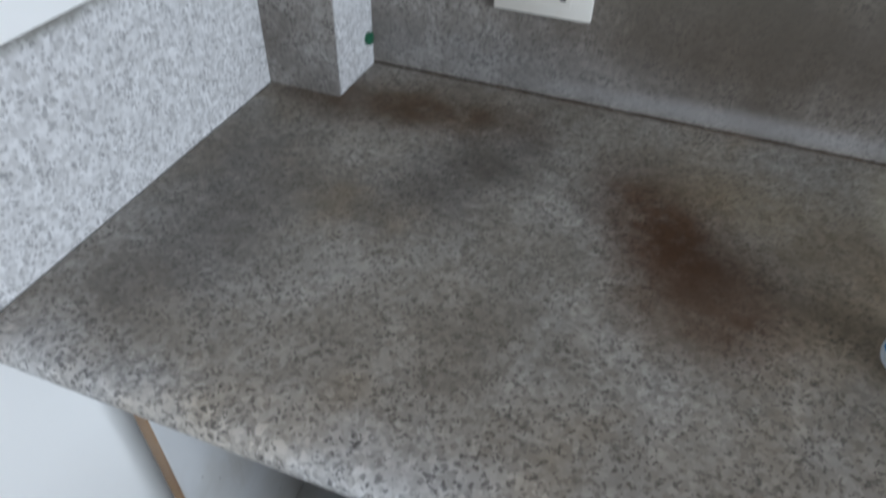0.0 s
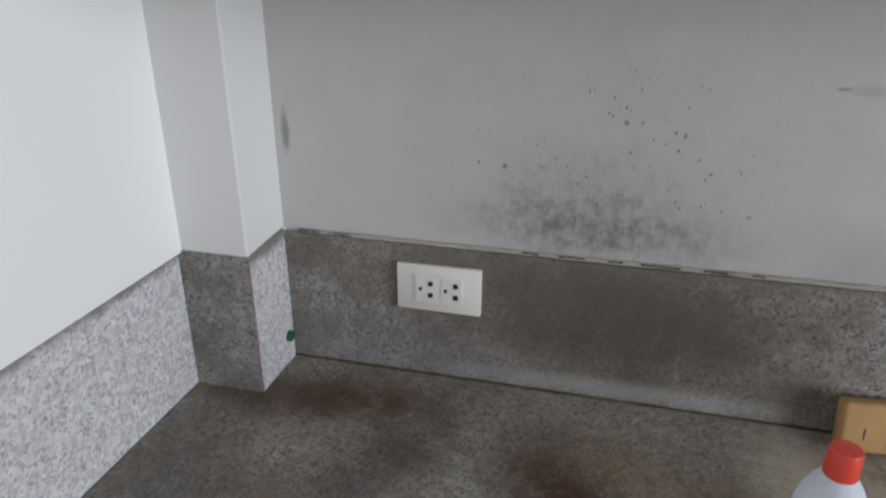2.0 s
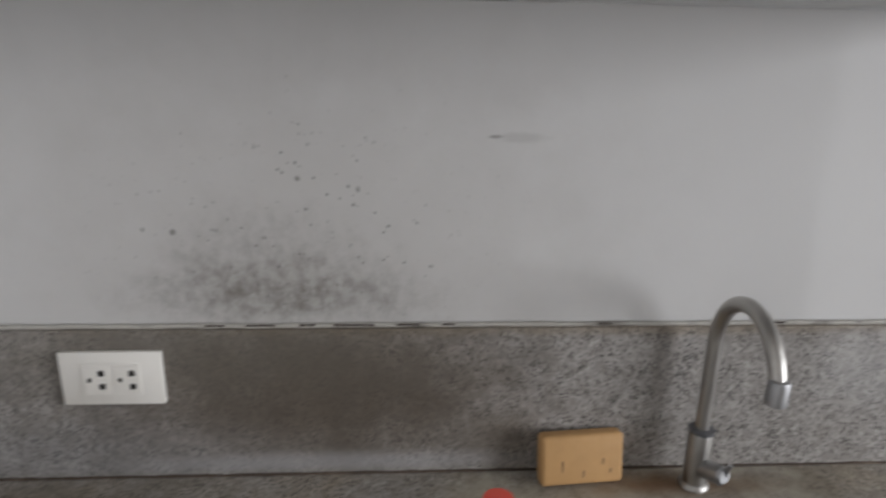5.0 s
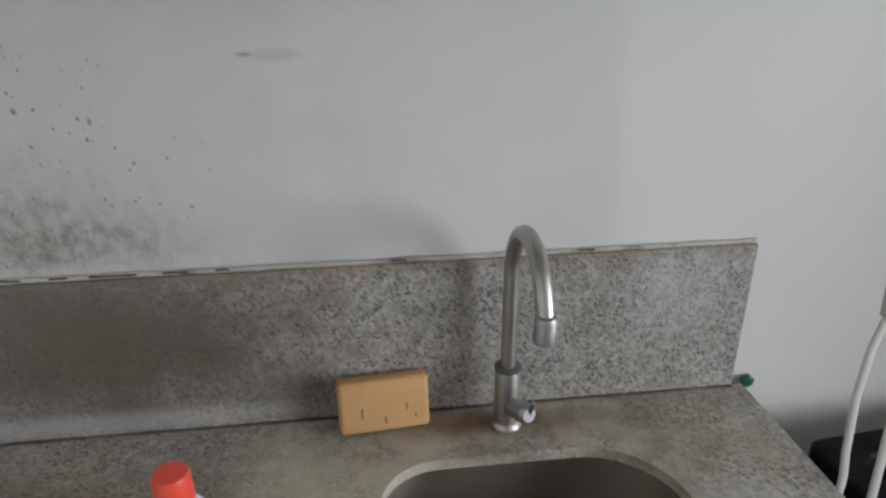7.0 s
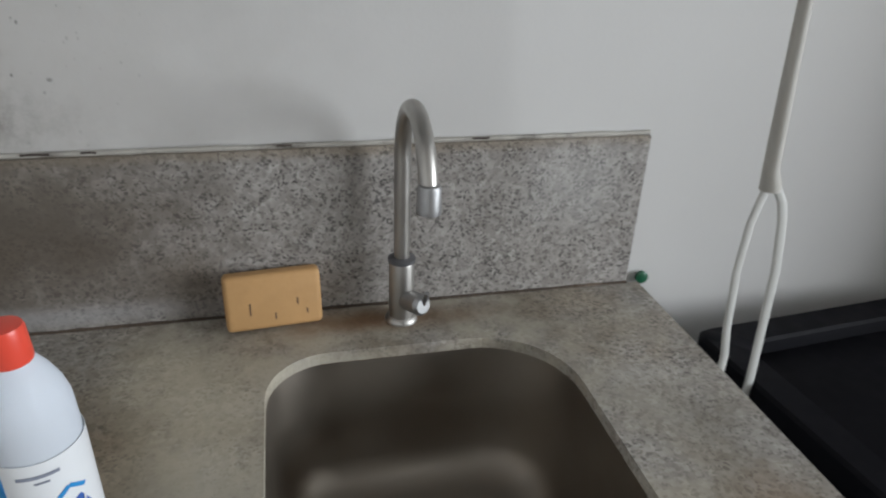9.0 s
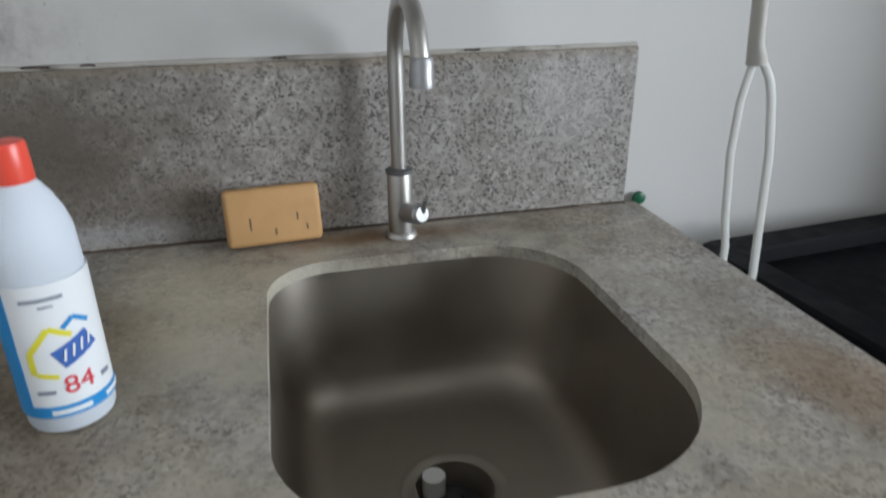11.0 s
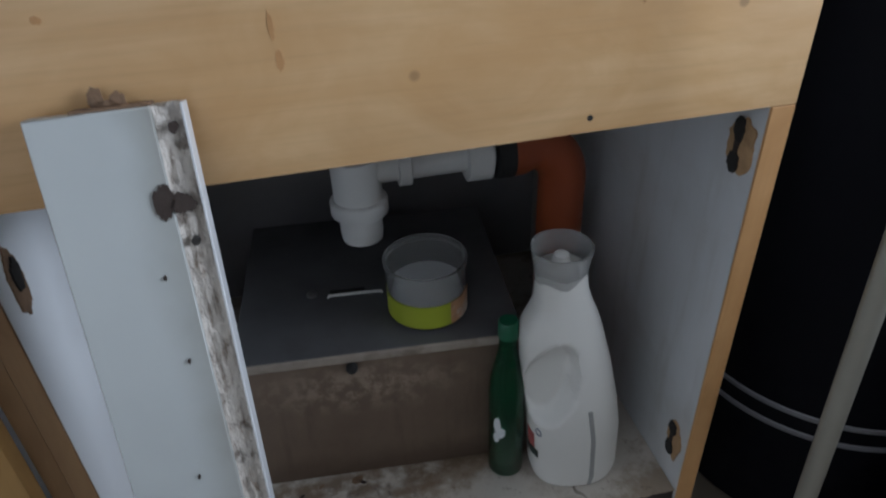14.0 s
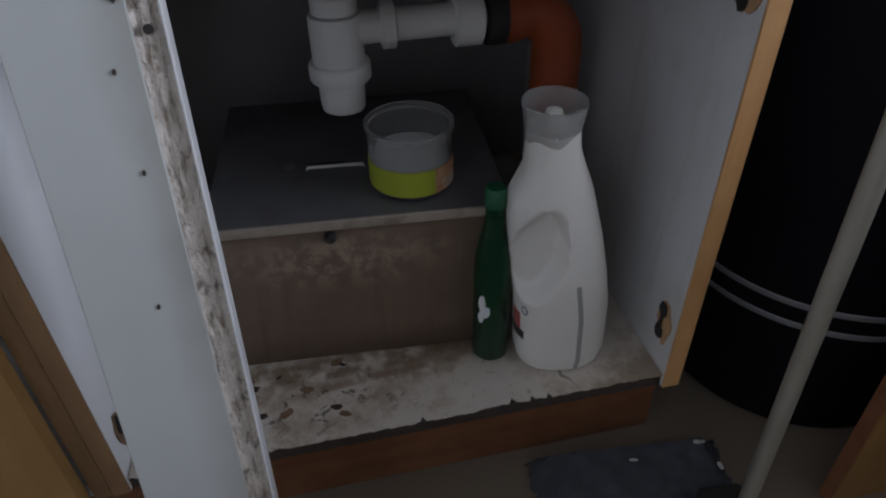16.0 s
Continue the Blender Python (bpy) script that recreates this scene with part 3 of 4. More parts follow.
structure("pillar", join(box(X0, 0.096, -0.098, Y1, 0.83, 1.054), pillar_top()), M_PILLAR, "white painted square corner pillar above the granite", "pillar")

window = thing("window_1", "aluminium window with two clear panes", "window", (X1 + 0.09, WIN_Y0, WIN_Z0), kind="structure")
ww, wh = WIN_Y1 - WIN_Y0, WIN_Z1 - WIN_Z0
part("window_frame", join(box(-0.03, 0.03, 0, ww, 0, 0.05), box(-0.03, 0.03, 0, ww, wh - 0.05, wh), box(-0.03, 0.03, 0, 0.05, 0.05, wh - 0.05),
     box(-0.03, 0.03, ww - 0.05, ww, 0.05, wh - 0.05), box(-0.03, 0.03, ww / 2 - 0.03, ww / 2 + 0.03, 0.05, wh - 0.05)), M_ALU, window, smooth=0)
for y0, y1 in ((0.05, ww / 2 - 0.03), (ww / 2 + 0.03, ww - 0.05)):
    pane = part("pane", box(-0.003, 0.003, y0, y1, 0.05, wh - 0.05), M_GLASS, window, smooth=0)
    pane.visible_shadow = False

# ---- granite worktop and backsplash ----
TOP, SLAB = 0.85, 0.024
CX0, CX1, CYF = 0.0, 1.356, -0.575
HOLE = sink_outline(0.0, TOP)


def slab_with_hole():
    bm = bmesh.new()
    outer = [bm.verts.new(p) for p in ((CX0, CYF + 0.02, TOP), (CX1, CYF + 0.02, TOP), (CX1, 0, TOP), (CX0, 0, TOP))]
    inner = [bm.verts.new(p) for p in HOLE]
    for ring in (outer, inner):
        for a, b in zip(ring, ring[1:] + ring[:1]):
            bm.edges.new((a, b))
    bmesh.ops.triangle_fill(bm, edges=bm.edges[:], use_beauty=True)
    ex = bmesh.ops.extrude_face_region(bm, geom=bm.faces[:])
    bmesh.ops.translate(bm, verts=[v for v in ex["geom"] if isinstance(v, bmesh.types.BMVert)], vec=(0, 0, -0.014))
    bmesh.ops.recalc_face_normals(bm, faces=bm.faces)
    bm = join(bm, box(1.332, CX1, CYF + 0.02, 0, TOP - SLAB, TOP - 0.0141))
    return bm


def nosing():
    pts = [(CYF + 0.02, TOP)] + [(CYF + 0.02 - 0.02 * math.sin(a), TOP - 0.016 + 0.016 * math.cos(a)) for a in (radians(q) for q in range(15, 91, 15))]
    pts += [(CYF + 0.001, TOP - 0.021), (CYF + 0.005, TOP - 0.025), (CYF + 0.011, TOP - 0.026), (CYF + 0.02, TOP - 0.026)]
    return loft([[Vector((x, y, z)) for y, z in pts] for x in (CX0, CX1)])


worktop = thing("worktop", "stained grey granite worktop with a rounded front edge and sink cut-out", "worktop")
part("slab", slab_with_hole(), M_GRANITE, worktop, smooth=0)
part("nosing", nosing(), M_GRANITE, worktop, "rounded polished granite front edge", smooth=50)

back_splash = thing("backsplash", "grimy grey granite backsplash strip along the back wall", "backsplash", kind="structure")
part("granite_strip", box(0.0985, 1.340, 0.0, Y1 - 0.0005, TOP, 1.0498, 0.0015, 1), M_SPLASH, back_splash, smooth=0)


def bead(x0, x1, y, z, r, step=0.012, seed=3):
    rng = random.Random(seed)
    n = int((x1 - x0) / step)
    pts = [(x0 + (x1 - x0) * i / n, y + rng.uniform(-0.0004, 0.0004), z + rng.uniform(-0.0004, 0.0004)) for i in range(n + 1)]
    return tube(pts, [r * rng.uniform(0.82, 1.1) for _ in pts], 8)


part("sealant_bead", bead(0.12, 1.340, 0.0085, 1.0518, 0.0032, 0.02), M_SEAL, back_splash, "cracked off-white sealant with dark gaps", smooth=60)
for gx, gl in ((0.435, 0.022), (0.482, 0.034), (0.545, 0.018), (0.585, 0.048), (0.660, 0.026), (0.715, 0.014), (0.905, 0.016), (1.12, 0.02)):
    part("gap", bead(gx, gx + gl, 0.0056, 1.0533, 0.0012, 0.004, seed=int(gx * 100)), M_SCAR, back_splash, "dark gap in the sealant", smooth=60)
part("joint", bead(0.10, 1.34, 0.0003, 0.8505, 0.0027, seed=5), plain("dark_joint", (0.055, 0.038, 0.026), 0.8, vary=0.4, scale=24, dirt=(0.2, 0.15, 0.11), dirt_amount=0.8), back_splash, "dark grimy joint at the worktop", smooth=60)

structure("backsplash_side", box(X0 + 0.0005, 0.0, -0.573, -0.1025, TOP, 1.052, 0.0015, 1), M_SPLASH_LIT, "grey granite backsplash strip on the side wall, lightened as if lit", "backsplash")
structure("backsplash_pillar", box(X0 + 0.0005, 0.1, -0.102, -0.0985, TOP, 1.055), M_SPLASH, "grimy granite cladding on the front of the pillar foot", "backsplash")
structure("backsplash_return", box(0.0965, 0.1, -0.0984, -0.0005, TOP, 1.055), M_SPLASH_LIT, "granite cladding on the pillar side, lightened as if lit", "backsplash")

# ---- sink ----
sink = thing("sink", "stainless steel undermount sink with a dull brushed basin", "sink")


def basin():
    rings = []
    for off, z in ((-0.022, TOP - 0.0150), (-0.006, TOP - 0.0150), (-0.004, 0.815), (0.004, 0.74), (0.010, 0.705), (0.018, 0.688), (0.030, 0.677), (0.05, 0.672), (0.08, 0.670)):
        rings.append(sink_outline(off, z))
    c = Vector((1.038, -0.265, 0.668))
    last = []
    for p in rings[-1]:
        d = (Vector((p.x, p.y, 0)) - Vector((c.x, c.y, 0))).normalized()
        last.append(Vector((c.x + d.x * 0.052, c.y + d.y * 0.052, 0.668)))
    rings.append(last)
    return loft(rings, False, False)


part("basin", basin(), M_BASIN, sink, smooth=60)
drain = part("drain", moved(lathe([(0.053, 0.667), (0.054, 0.6705), (0.047, 0.6712), (0.040, 0.668), (0.036, 0.655), (0.03, 0.640), (0.03, 0.615)], 32, False, True), pose(1.038, -0.265, 0)), M_BASIN, sink, "round steel drain flange")
part("strainer", moved(lathe([(0.027, 0.645), (0.027, 0.650), (0.012, 0.653), (0.008, 0.662), (0.003, 0.664)], 24), pose(1.038, -0.265, 0)), M_RUBBER, drain, "dark basket strainer")

# ---- faucet ----
faucet = thing("faucet", "brushed steel gooseneck kitchen tap at the back of the sink", "tap", (1.033, -0.036, TOP))
part("base_flange", lathe([(0.019, 0), (0.019, 0.003), (0.0165, 0.006), (0.0155, 0.007)], 28), M_STEEL, faucet)
part("body", lathe([(0.0145, 0.006), (0.0145, 0.074), (0.0135, 0.077)], 28), M_STEEL, faucet)
part("collar", lathe([(0.0135, 0.076), (0.0158, 0.0775), (0.0158, 0.081), (0.010, 0.083)], 28), M_TRAPLID, faucet, "dull ring below the spout")
arc = [(0, 0, 0.08), (0, 0, 0.12), (0, 0, 0.16), (0, 0, 0.195)] + [(0, -0.067 + 0.067 * math.cos(radians(a)), 0.201 + 0.067 * math.sin(radians(a))) for a in range(0, 173, 8)] + [(0, -0.1345, 0.198)]
part("spout", tube(arc, 0.0088, 18), M_STEEL, faucet)
part("nozzle", moved(lathe([(0.0090, 0.026), (0.0108, 0.023), (0.0108, 0.008), (0.0114, 0.006), (0.0114, 0.0), (0.008, -0.001)], 24), pose(0, -0.1345, 0.196, 3, 0, 0)), M_CHROME, faucet, "polished spout nozzle")
lever = part("lever", moved(lathe([(0.0115, 0.0), (0.0122, 0.020), (0.0122, 0.028), (0.0085, 0.032)], 24), pose(0.005, -0.009, 0.031, 78, 0, 25)), M_CHROME, faucet, "polished round lever knob")
part("pin", tube([(0.019, -0.034, 0.038), (0.022, -0.039, 0.055)], 0.003, 10), M_CHROME, lever)

# ---- power outlet ----
outlet = thing("power_outlet", "ivory double power socket plate on the granite backsplash", "socket", (0.3262, 0.0, 0.9922))
part("plate", box(-0.0587, 0.0587, -0.008, -0.0002, -0.0342, 0.0342, 0.002), M_PLATE, outlet)
part("insert", box(-0.034, 0.034, -0.0095, -0.0082, -0.021, 0.021, 0.0006, 1), M_PLATE, outlet, "raised socket insert")
for sx in (-0.0165, 0.0185):
    sock = part("socket", box(sx - 0.0145, sx + 0.0145, -0.0103, -0.0096, -0.017, 0.017, 0.0003, 1), M_PLATE, outlet)
    for hx, hz, w, h in ((-0.008, 0.0, 0.0022, 0.0026), (0.006, 0.0085, 0.0034, 0.0036), (0.006, -0.0085, 0.0034, 0.0036)):
        part("hole", box(sx + hx - w, sx + hx + w, -0.0109, -0.0104, hz - h, hz + h, 0.0004, 1), M_DARK, sock, "dark socket opening")

# ---- small things on the worktop ----
block = thing("scouring_block", "tan wooden block with dark nicks leaning on the backsplash", "block", (0.889, -0.028, TOP), 5)
body = box(-0.053, 0.053, -0.012, 0.012, 0.0, 0.065, 0.006, 3)
part("block_body", moved(body, pose(0, 0, 0.0028, -10, 0, 0)), M_TAN, block)
for nx, nz, ln in ((-0.026, 0.026, 0.007), (0.001, 0.015, 0.004), (0.026, 0.030, 0.004), (0.036, 0.017, 0.003)):
    part("nick", moved(box(nx - 0.0009, nx + 0.0009, -0.0125, -0.0118, nz - ln, nz + ln), pose(0, 0, 0.0028, -10, 0, 0)), M_CHIP, block, smooth=0)

for at, turn in (((0.1035, -0.016, 0.892), (0, 90, 0)), ((1.364, 0.004, 0.853), (90, 0, 0))):
    plug = thing("green_plug", "small round dark green plastic plug at the wall", "plug", at, group="green plugs")
    part("plug_body", moved(lathe([(0.0085, -0.0035), (0.0085, 0.002), (0.006, 0.0035)], 20), pose(0, 0, 0, *turn)), M_GREEN, plug)


def words(text, size, at, turn, material, parent, name="lettering"):
    cu = bpy.data.curves.new(name, "FONT")
    cu.body, cu.size, cu.align_x, cu.align_y, cu.extrude = text, size, "CENTER", "CENTER", 0.0002
    tmp = new(name, cu)
    me = bpy.data.meshes.new_from_object(tmp)
    bpy.data.objects.remove(tmp)
    bm = bmesh.new()
    bm.from_mesh(me)
    bpy.data.meshes.remove(me)
    return moved(bm, pose(*at, *turn))


def wrapped(bm, r):
    """Bends a flat sheet (x across, z up) round the upright axis, at radius r, facing -y."""
    for v in bm.verts:
        a, out = v.co.x / r, r - v.co.y
        v.co.x, v.co.y = out * math.sin(a), -out * math.cos(a)
    return bm


def sheet(x0, x1, z0, z1, y0=-0.0004, y1=0.0, nx=16):
    rings = []
    for i in range(nx + 1):
        x = x0 + (x1 - x0) * i / nx
        rings.append([Vector((x, y0, z0)), Vector((x, y1, z0)), Vector((x, y1, z1)), Vector((x, y0, z1))])
    return loft(rings)


def strokes(points, w):
    """A flat broken line of width w in the x, z sheet."""
    bms = []
    for (xa, za), (xb, zb) in zip(points, points[1:]):
        d = Vector((xb - xa, 0, zb - za))
        s = Vector((-d.z, 0, d.x)).normalized() * w / 2
        rows = []
        for k in range(5):
            p = Vector((xa, 0, za)) + d * k / 4
            rows.append([p - s, p + s, p + s + Vector((0, -0.0003, 0)), p - s + Vector((0, -0.0003, 0))])
        bms.append(loft(rows))
    return join(*bms)


M_LABEL = plain("white_label", (0.74, 0.76, 0.78), 0.4, vary=0.03)
M_BLUE = plain("blue_print", (0.02, 0.24, 0.56), 0.4, vary=0.05)
M_NAVY = plain("dark_blue_print", (0.05, 0.13, 0.42), 0.4, vary=0.05)
M_YELLOW = plain("yellow_print", (0.72, 0.66, 0.04), 0.4, vary=0.05)
M_REDPRINT = plain("red_print", (0.62, 0.05, 0.07), 0.4, vary=0.05)
M_GREYPRINT = plain("grey_print", (0.22, 0.24, 0.30), 0.5, vary=0.05)

bottle = thing("disinfectant_bottle", "milky plastic disinfectant bottle with a red cap and blue-white label", "bottle", (0.739, -0.309, TOP), 24)
bottle.scale = (0.955, 0.955, 0.865)
R = 0.0312
part("bottle_body", lathe([(0.024, 0.0), (0.029, 0.002), (R - 0.001, 0.006), (R - 0.001, 0.136), (R - 0.0015, 0.150), (0.0292, 0.164), (0.0262, 0.177), (0.021, 0.190), (0.0152, 0.200), (0.0115, 0.204), (0.011, 0.214)], 40), M_BOTTLE, bottle)
part("cap", lathe([(0.0136, 0.203), (0.0140, 0.205), (0.0132, 0.229), (0.0122, 0.2320), (0.008, 0.2325)], 36), M_RED, bottle, "red screw cap")
label = part("label", wrapped(sheet(-0.060, 0.072, 0.017, 0.132, nx=36), R), M_LABEL, bottle, "white printed label")
part("blue_panel", wrapped(sheet(-0.060, -0.029, 0.0175, 0.1315, -0.0008, -0.0004, 12), R), M_BLUE, label)
part("blue_strip", wrapped(sheet(-0.029, 0.072, 0.0175, 0.028, -0.0008, -0.0004, 24), R), M_BLUE, label)
part("yellow_house", wrapped(strokes([(-0.021, 0.058), (-0.021, 0.076), (-0.006, 0.096), (0.008, 0.087)], 0.0042), R + 0.0006), M_YELLOW, label)
part("yellow_base", wrapped(strokes([(-0.019, 0.058), (-0.006, 0.054)], 0.004), R + 0.0006), M_YELLOW, label)
part("blue_house", wrapped(strokes([(0.003, 0.094), (0.011, 0.101), (0.022, 0.093)], 0.0036), R + 0.0007), M_BLUE, label)
part("emblem", wrapped(strokes([(-0.004, 0.068), (0.021, 0.080)], 0.017), R + 0.0008), M_NAVY, label, "dark blue slanted emblem")
for k in range(4):
    part("emblem_bar", wrapped(strokes([(0.000 + 0.006 * k, 0.0665 + 0.0024 * k), (0.002 + 0.006 * k, 0.0765 + 0.0024 * k)], 0.0016), R + 0.0013), M_LABEL, label)
part("number", wrapped(words("84", 0.0215, (0.006, 0, 0.0445), (90, 0, 0), M_REDPRINT, label), R + 0.0008), M_REDPRINT, label, "red number 84", smooth=0)
for x0, x1, z0, z1, m in ((-0.018, 0.008, 0.119, 0.1218, M_GREYPRINT), (-0.008, 0.001, 0.1135, 0.1150, M_GREYPRINT), (-0.022, -0.010, 0.040, 0.043, M_GREYPRINT), (0.022, 0.030, 0.040, 0.044, M_GREYPRINT), (-0.016, 0.010, 0.0205, 0.0245, M_LABEL), (0.022, 0.045, 0.0205, 0.0245, M_LABEL)):
    part("text_bar", wrapped(sheet(x0, x1, z0, z1, -0.0013, -0.0009, 8), R), m, label, smooth=0)

# ---- wall cabinets ----
UPY = -0.294
EDGES = [0.0895, 0.4005, 0.711, 1.0215, 1.332]


def wall_cabinet(x0, x1):
    w = x1 - x0
    ob = thing("wall_cabinet", "orange-brown laminated wall cabinet with a flat door", "cabinet", (x0, Y1, 1.4155), group="wall cabinets")
    d = UPY - Y1
    part("carcass", box(0.001, w - 0.001, d + 0.02, -0.001, 0.004, 0.70, 0.001, 1), M_WHITE, ob)
    door = part("door", box(0.0015, w - 0.0015, d, d + 0.018, 0.0, 0.70, 0.0015), M_WOOD_TOP, ob)
    if w > 0.2:
        bar = join(box(w - 0.226, w - 0.061, d - 0.026, d - 0.016, 0.031, 0.041, 0.002), box(w - 0.212, w - 0.204, d - 0.017, d - 0.0005, 0.032, 0.040), box(w - 0.083, w - 0.075, d - 0.017, d - 0.0005, 0.032, 0.040))
        part("handle", bar, M_STEEL, door, "straight brushed metal bar handle", smooth=0)
    return ob


for xa, xb in zip(EDGES, EDGES[1:]):
    wall_cabinet(xa, xb)
wall_cabinet(0.005, EDGES[0])

# ---- base cabinets ----
FR = -0.512
CASE_Z = 0.185
left_case = thing("base_cabinet", "open maple base cabinet with a single remaining door", "cabinet", (0, 0, 0), group="base cabinets")
for x0, x1 in ((0.058, 0.074), (0.7315, 0.7470)):
    part("side_panel", box(x0, x1, FR + 0.002, -0.02, CASE_Z, 0.8255, 0.001, 1), M_WHITE, left_case)
    part("edge_band", box(x0, x1, FR, FR + 0.0018, CASE_Z, 0.8255), M_WOOD_EDGE, left_case, "brown wooden front edge", smooth=0)
part("bottom_panel", box(0.0745, 0.7310, FR + 0.004, -0.02, CASE_Z, 0.203), M_WHITE, left_case, smooth=0)
part("back_panel", box(0.0745, 0.7310, -0.0195, -0.012, 0.204, 0.808), M_KICK, left_case, smooth=0)
d1 = part("door", box(0.42, 0.7295, FR - 0.020, FR - 0.002, 0.19, 0.792, 0.0015), M_SHADED_DOOR, left_case, "closed maple door, coloured as in shade")
part("handle", join(tube([(0.445, FR - 0.020, 0.66), (0.445, FR - 0.043, 0.664), (0.445, FR - 0.043, 0.756), (0.445, FR - 0.020, 0.76)], 0.005, 12)), M_STEEL, d1)
part("kick_board", box(0.06, 0.747, -0.455, -0.439, FLOOR, CASE_Z - 0.001), M_KICK, left_case, smooth=0)

sink_case = thing("sink_cabinet", "worn maple sink cabinet without doors, open below a wide front panel", "cabinet", (0, 0, 0), group="base cabinets")
for x0, x1, e in ((0.7475, 0.7635, 0), (1.311, 1.3305, 1)):
    panel = join(box(x0, x1, FR + 0.002, -0.02, CASE_Z, 0.6495), box(x0, x1, FR + (0.017 if e else 0.002), -0.02, 0.6495, 0.8255))
    part("side_panel", panel, M_WHITE if e else M_LIT_WHITE, sink_case, smooth=0)
    part("edge_band", box(x0, x1, FR - 0.001, FR + 0.0018, CASE_Z, 0.6495 if e else 0.8255, 0.0005, 1), M_WOOD_UP if e else M_WOOD_EDGE, sink_case, "brown wooden front edge", smooth=0)
fascia = box(0.764, 1.3305, FR - 0.001, FR + 0.0165, 0.650, 0.8255, 0.0012)
for v in fascia.verts:
    if v.co.z < 0.7:
        v.co.z -= 0.004 * (1.3305 - v.co.x) / 0.5665  # the lower edge is cut a little out of square
part("front_panel", fascia, M_WOOD, sink_case, "scratched maple front panel")
shelf = part("shelf", box(0.764, 1.3105, FR + 0.004, -0.02, CASE_Z, 0.2005, 0.001, 1), M_SCAR, sink_case, "dark swollen core of the bottom board")


def shelf_skin():
    rng = random.Random(8)
    n = 150
    front, lift = [], []
    walk_y = 0.0
    for i in range(n + 1):
        walk_y = 0.8 * walk_y + rng.uniform(-0.0014, 0.0014)
        bite = 0.006 if rng.random() < 0.05 else 0.0
        front.append(FR + 0.002 + abs(walk_y) + bite)
        lift.append(0.2006 + max(0.0, rng.gauss(0, 0.0004)) + 0.003 * math.exp(-(((i - 105) / 3.0) ** 2)))
    rings = []
    for i in range(n + 1):
        x = 0.7645 + 0.5455 * i / n
        f, z = front[i], lift[i]
        rings.append([Vector((x, f, z)), Vector((x, f + 0.02, 0.2006)), Vector((x, -0.021, 0.2006)), Vector((x, -0.021, 0.2022)), Vector((x, f + 0.02, 0.2022)), Vector((x, f, z + 0.0014))])
    return loft(rings)


part("skin", shelf_skin(), M_PEEL, shelf, "peeling water-damaged white skin", smooth=0)
part("kick_board", box(0.7475, 1.347, -0.455, -0.439, FLOOR, CASE_Z - 0.001, 0.001), M_KICK, sink_case, "reddish-brown kick board")
part("back_panel", box(0.764, 1.3105, -0.0195, -0.012, 0.203, 0.66), M_CONCRETE, sink_case, "dark grey bare back", smooth=0)


def chip(cx, cz, w, h, seed, n=36):
    """An uneven flake in the x, z sheet, thin along y."""
    rng = random.Random(seed)
    waves = [(rng.uniform(0.05, 0.22) / m, rng.uniform(0, 6.28), m) for m in (2, 3, 5, 7)]
    rim = []
    for i in range(n):
        t = 2 * math.pi * i / n
        q = 0.85 + sum(a * math.sin(m * t + f) for a, f, m in waves) + rng.uniform(-0.09, 0.09)
        rim.append((cx + w * q * math.cos(t), cz + h * q * math.sin(t)))
    return loft([[Vector((x, y, z)) for x, z in rim] for y in (0.0, 0.0015)])


for cz, w, h, sd in ((0.608, 0.021, 0.027, 1), (0.263, 0.016, 0.027, 2)):
    patch = part("damaged_patch", moved(chip(0, 0, w, h, sd), pose(1.3105, -0.490, cz, 0, 0, 90)), M_RAW, sink_case, "broken-out hinge seat", smooth=0)
    for hz, k in ((0.014, 5), (-0.015, 6)):
        part("hole", moved(chip(0.004, hz, 0.008, 0.011, sd + k), pose(1.3087, -0.490, cz, 0, 0, 90)), M_DARK, patch, smooth=0)
    part("split", moved(chip(0.004, 0, 0.003, 0.016, sd + 9), pose(1.3088, -0.490, cz, 0, 0, 90)), M_SCAR, patch, smooth=0)
for cz, w, h, sd in ((0.578, 0.013, 0.030, 3), (0.242, 0.011, 0.024, 4)):
    patch = part("damaged_patch", moved(chip(0, 0, w, h, sd), pose(0.764, -0.482, cz, 0, 0, -90)), M_CHIP, sink_case, "broken-out hinge seat", smooth=0)
    part("hole", moved(chip(0.0, 0.006, w * 0.6, h * 0.5, sd + 7), pose(0.7658, -0.482, cz, 0, 0, -90)), M_DARK, patch, smooth=0)
for hx, hz, r in ((1.168, 0.660, 0.0022),):
    part("screw_hole", moved(lathe([(r, 0), (r, 0.0008)], 12), pose(hx, FR - 0.0004, hz, 90, 0, 0)), M_DARK, sink_case, smooth=0)

for kx, kz, w, h, sd in ((0.846, 0.757, 0.0032, 0.0028, 81), (0.966, 0.742, 0.0018, 0.010, 82), (0.968, 0.722, 0.0028, 0.007, 83), (1.145, 0.752, 0.0042, 0.0022, 84), (1.198, 0.738, 0.0012, 0.0042, 85), (1.157, 0.760, 0.002, 0.0018, 86)):
    part("knot", moved(chip(0, 0, w, h, sd, 18), pose(kx, FR - 0.0013, kz)), M_KNOT, sink_case, "small brown knot in the laminate" if sd == 81 else "", smooth=0)

rng = random.Random(29)
for k in range(26):
    px, py = rng.uniform(0.765, 0.99), rng.uniform(-0.497, -0.405)
    w = rng.uniform(0.0025, 0.0095)
    flake = chip(0, 0, w, w * rng.uniform(0.35, 0.8), 100 + k, 22)
    part("torn_patch", moved(flake, pose(px, py, 0.2027, -90, 0, rng.uniform(-40, 40))), M_CHIP if k % 3 else M_SCAR, shelf, "bare brown patch in the skin" if k == 0 else "", smooth=0)

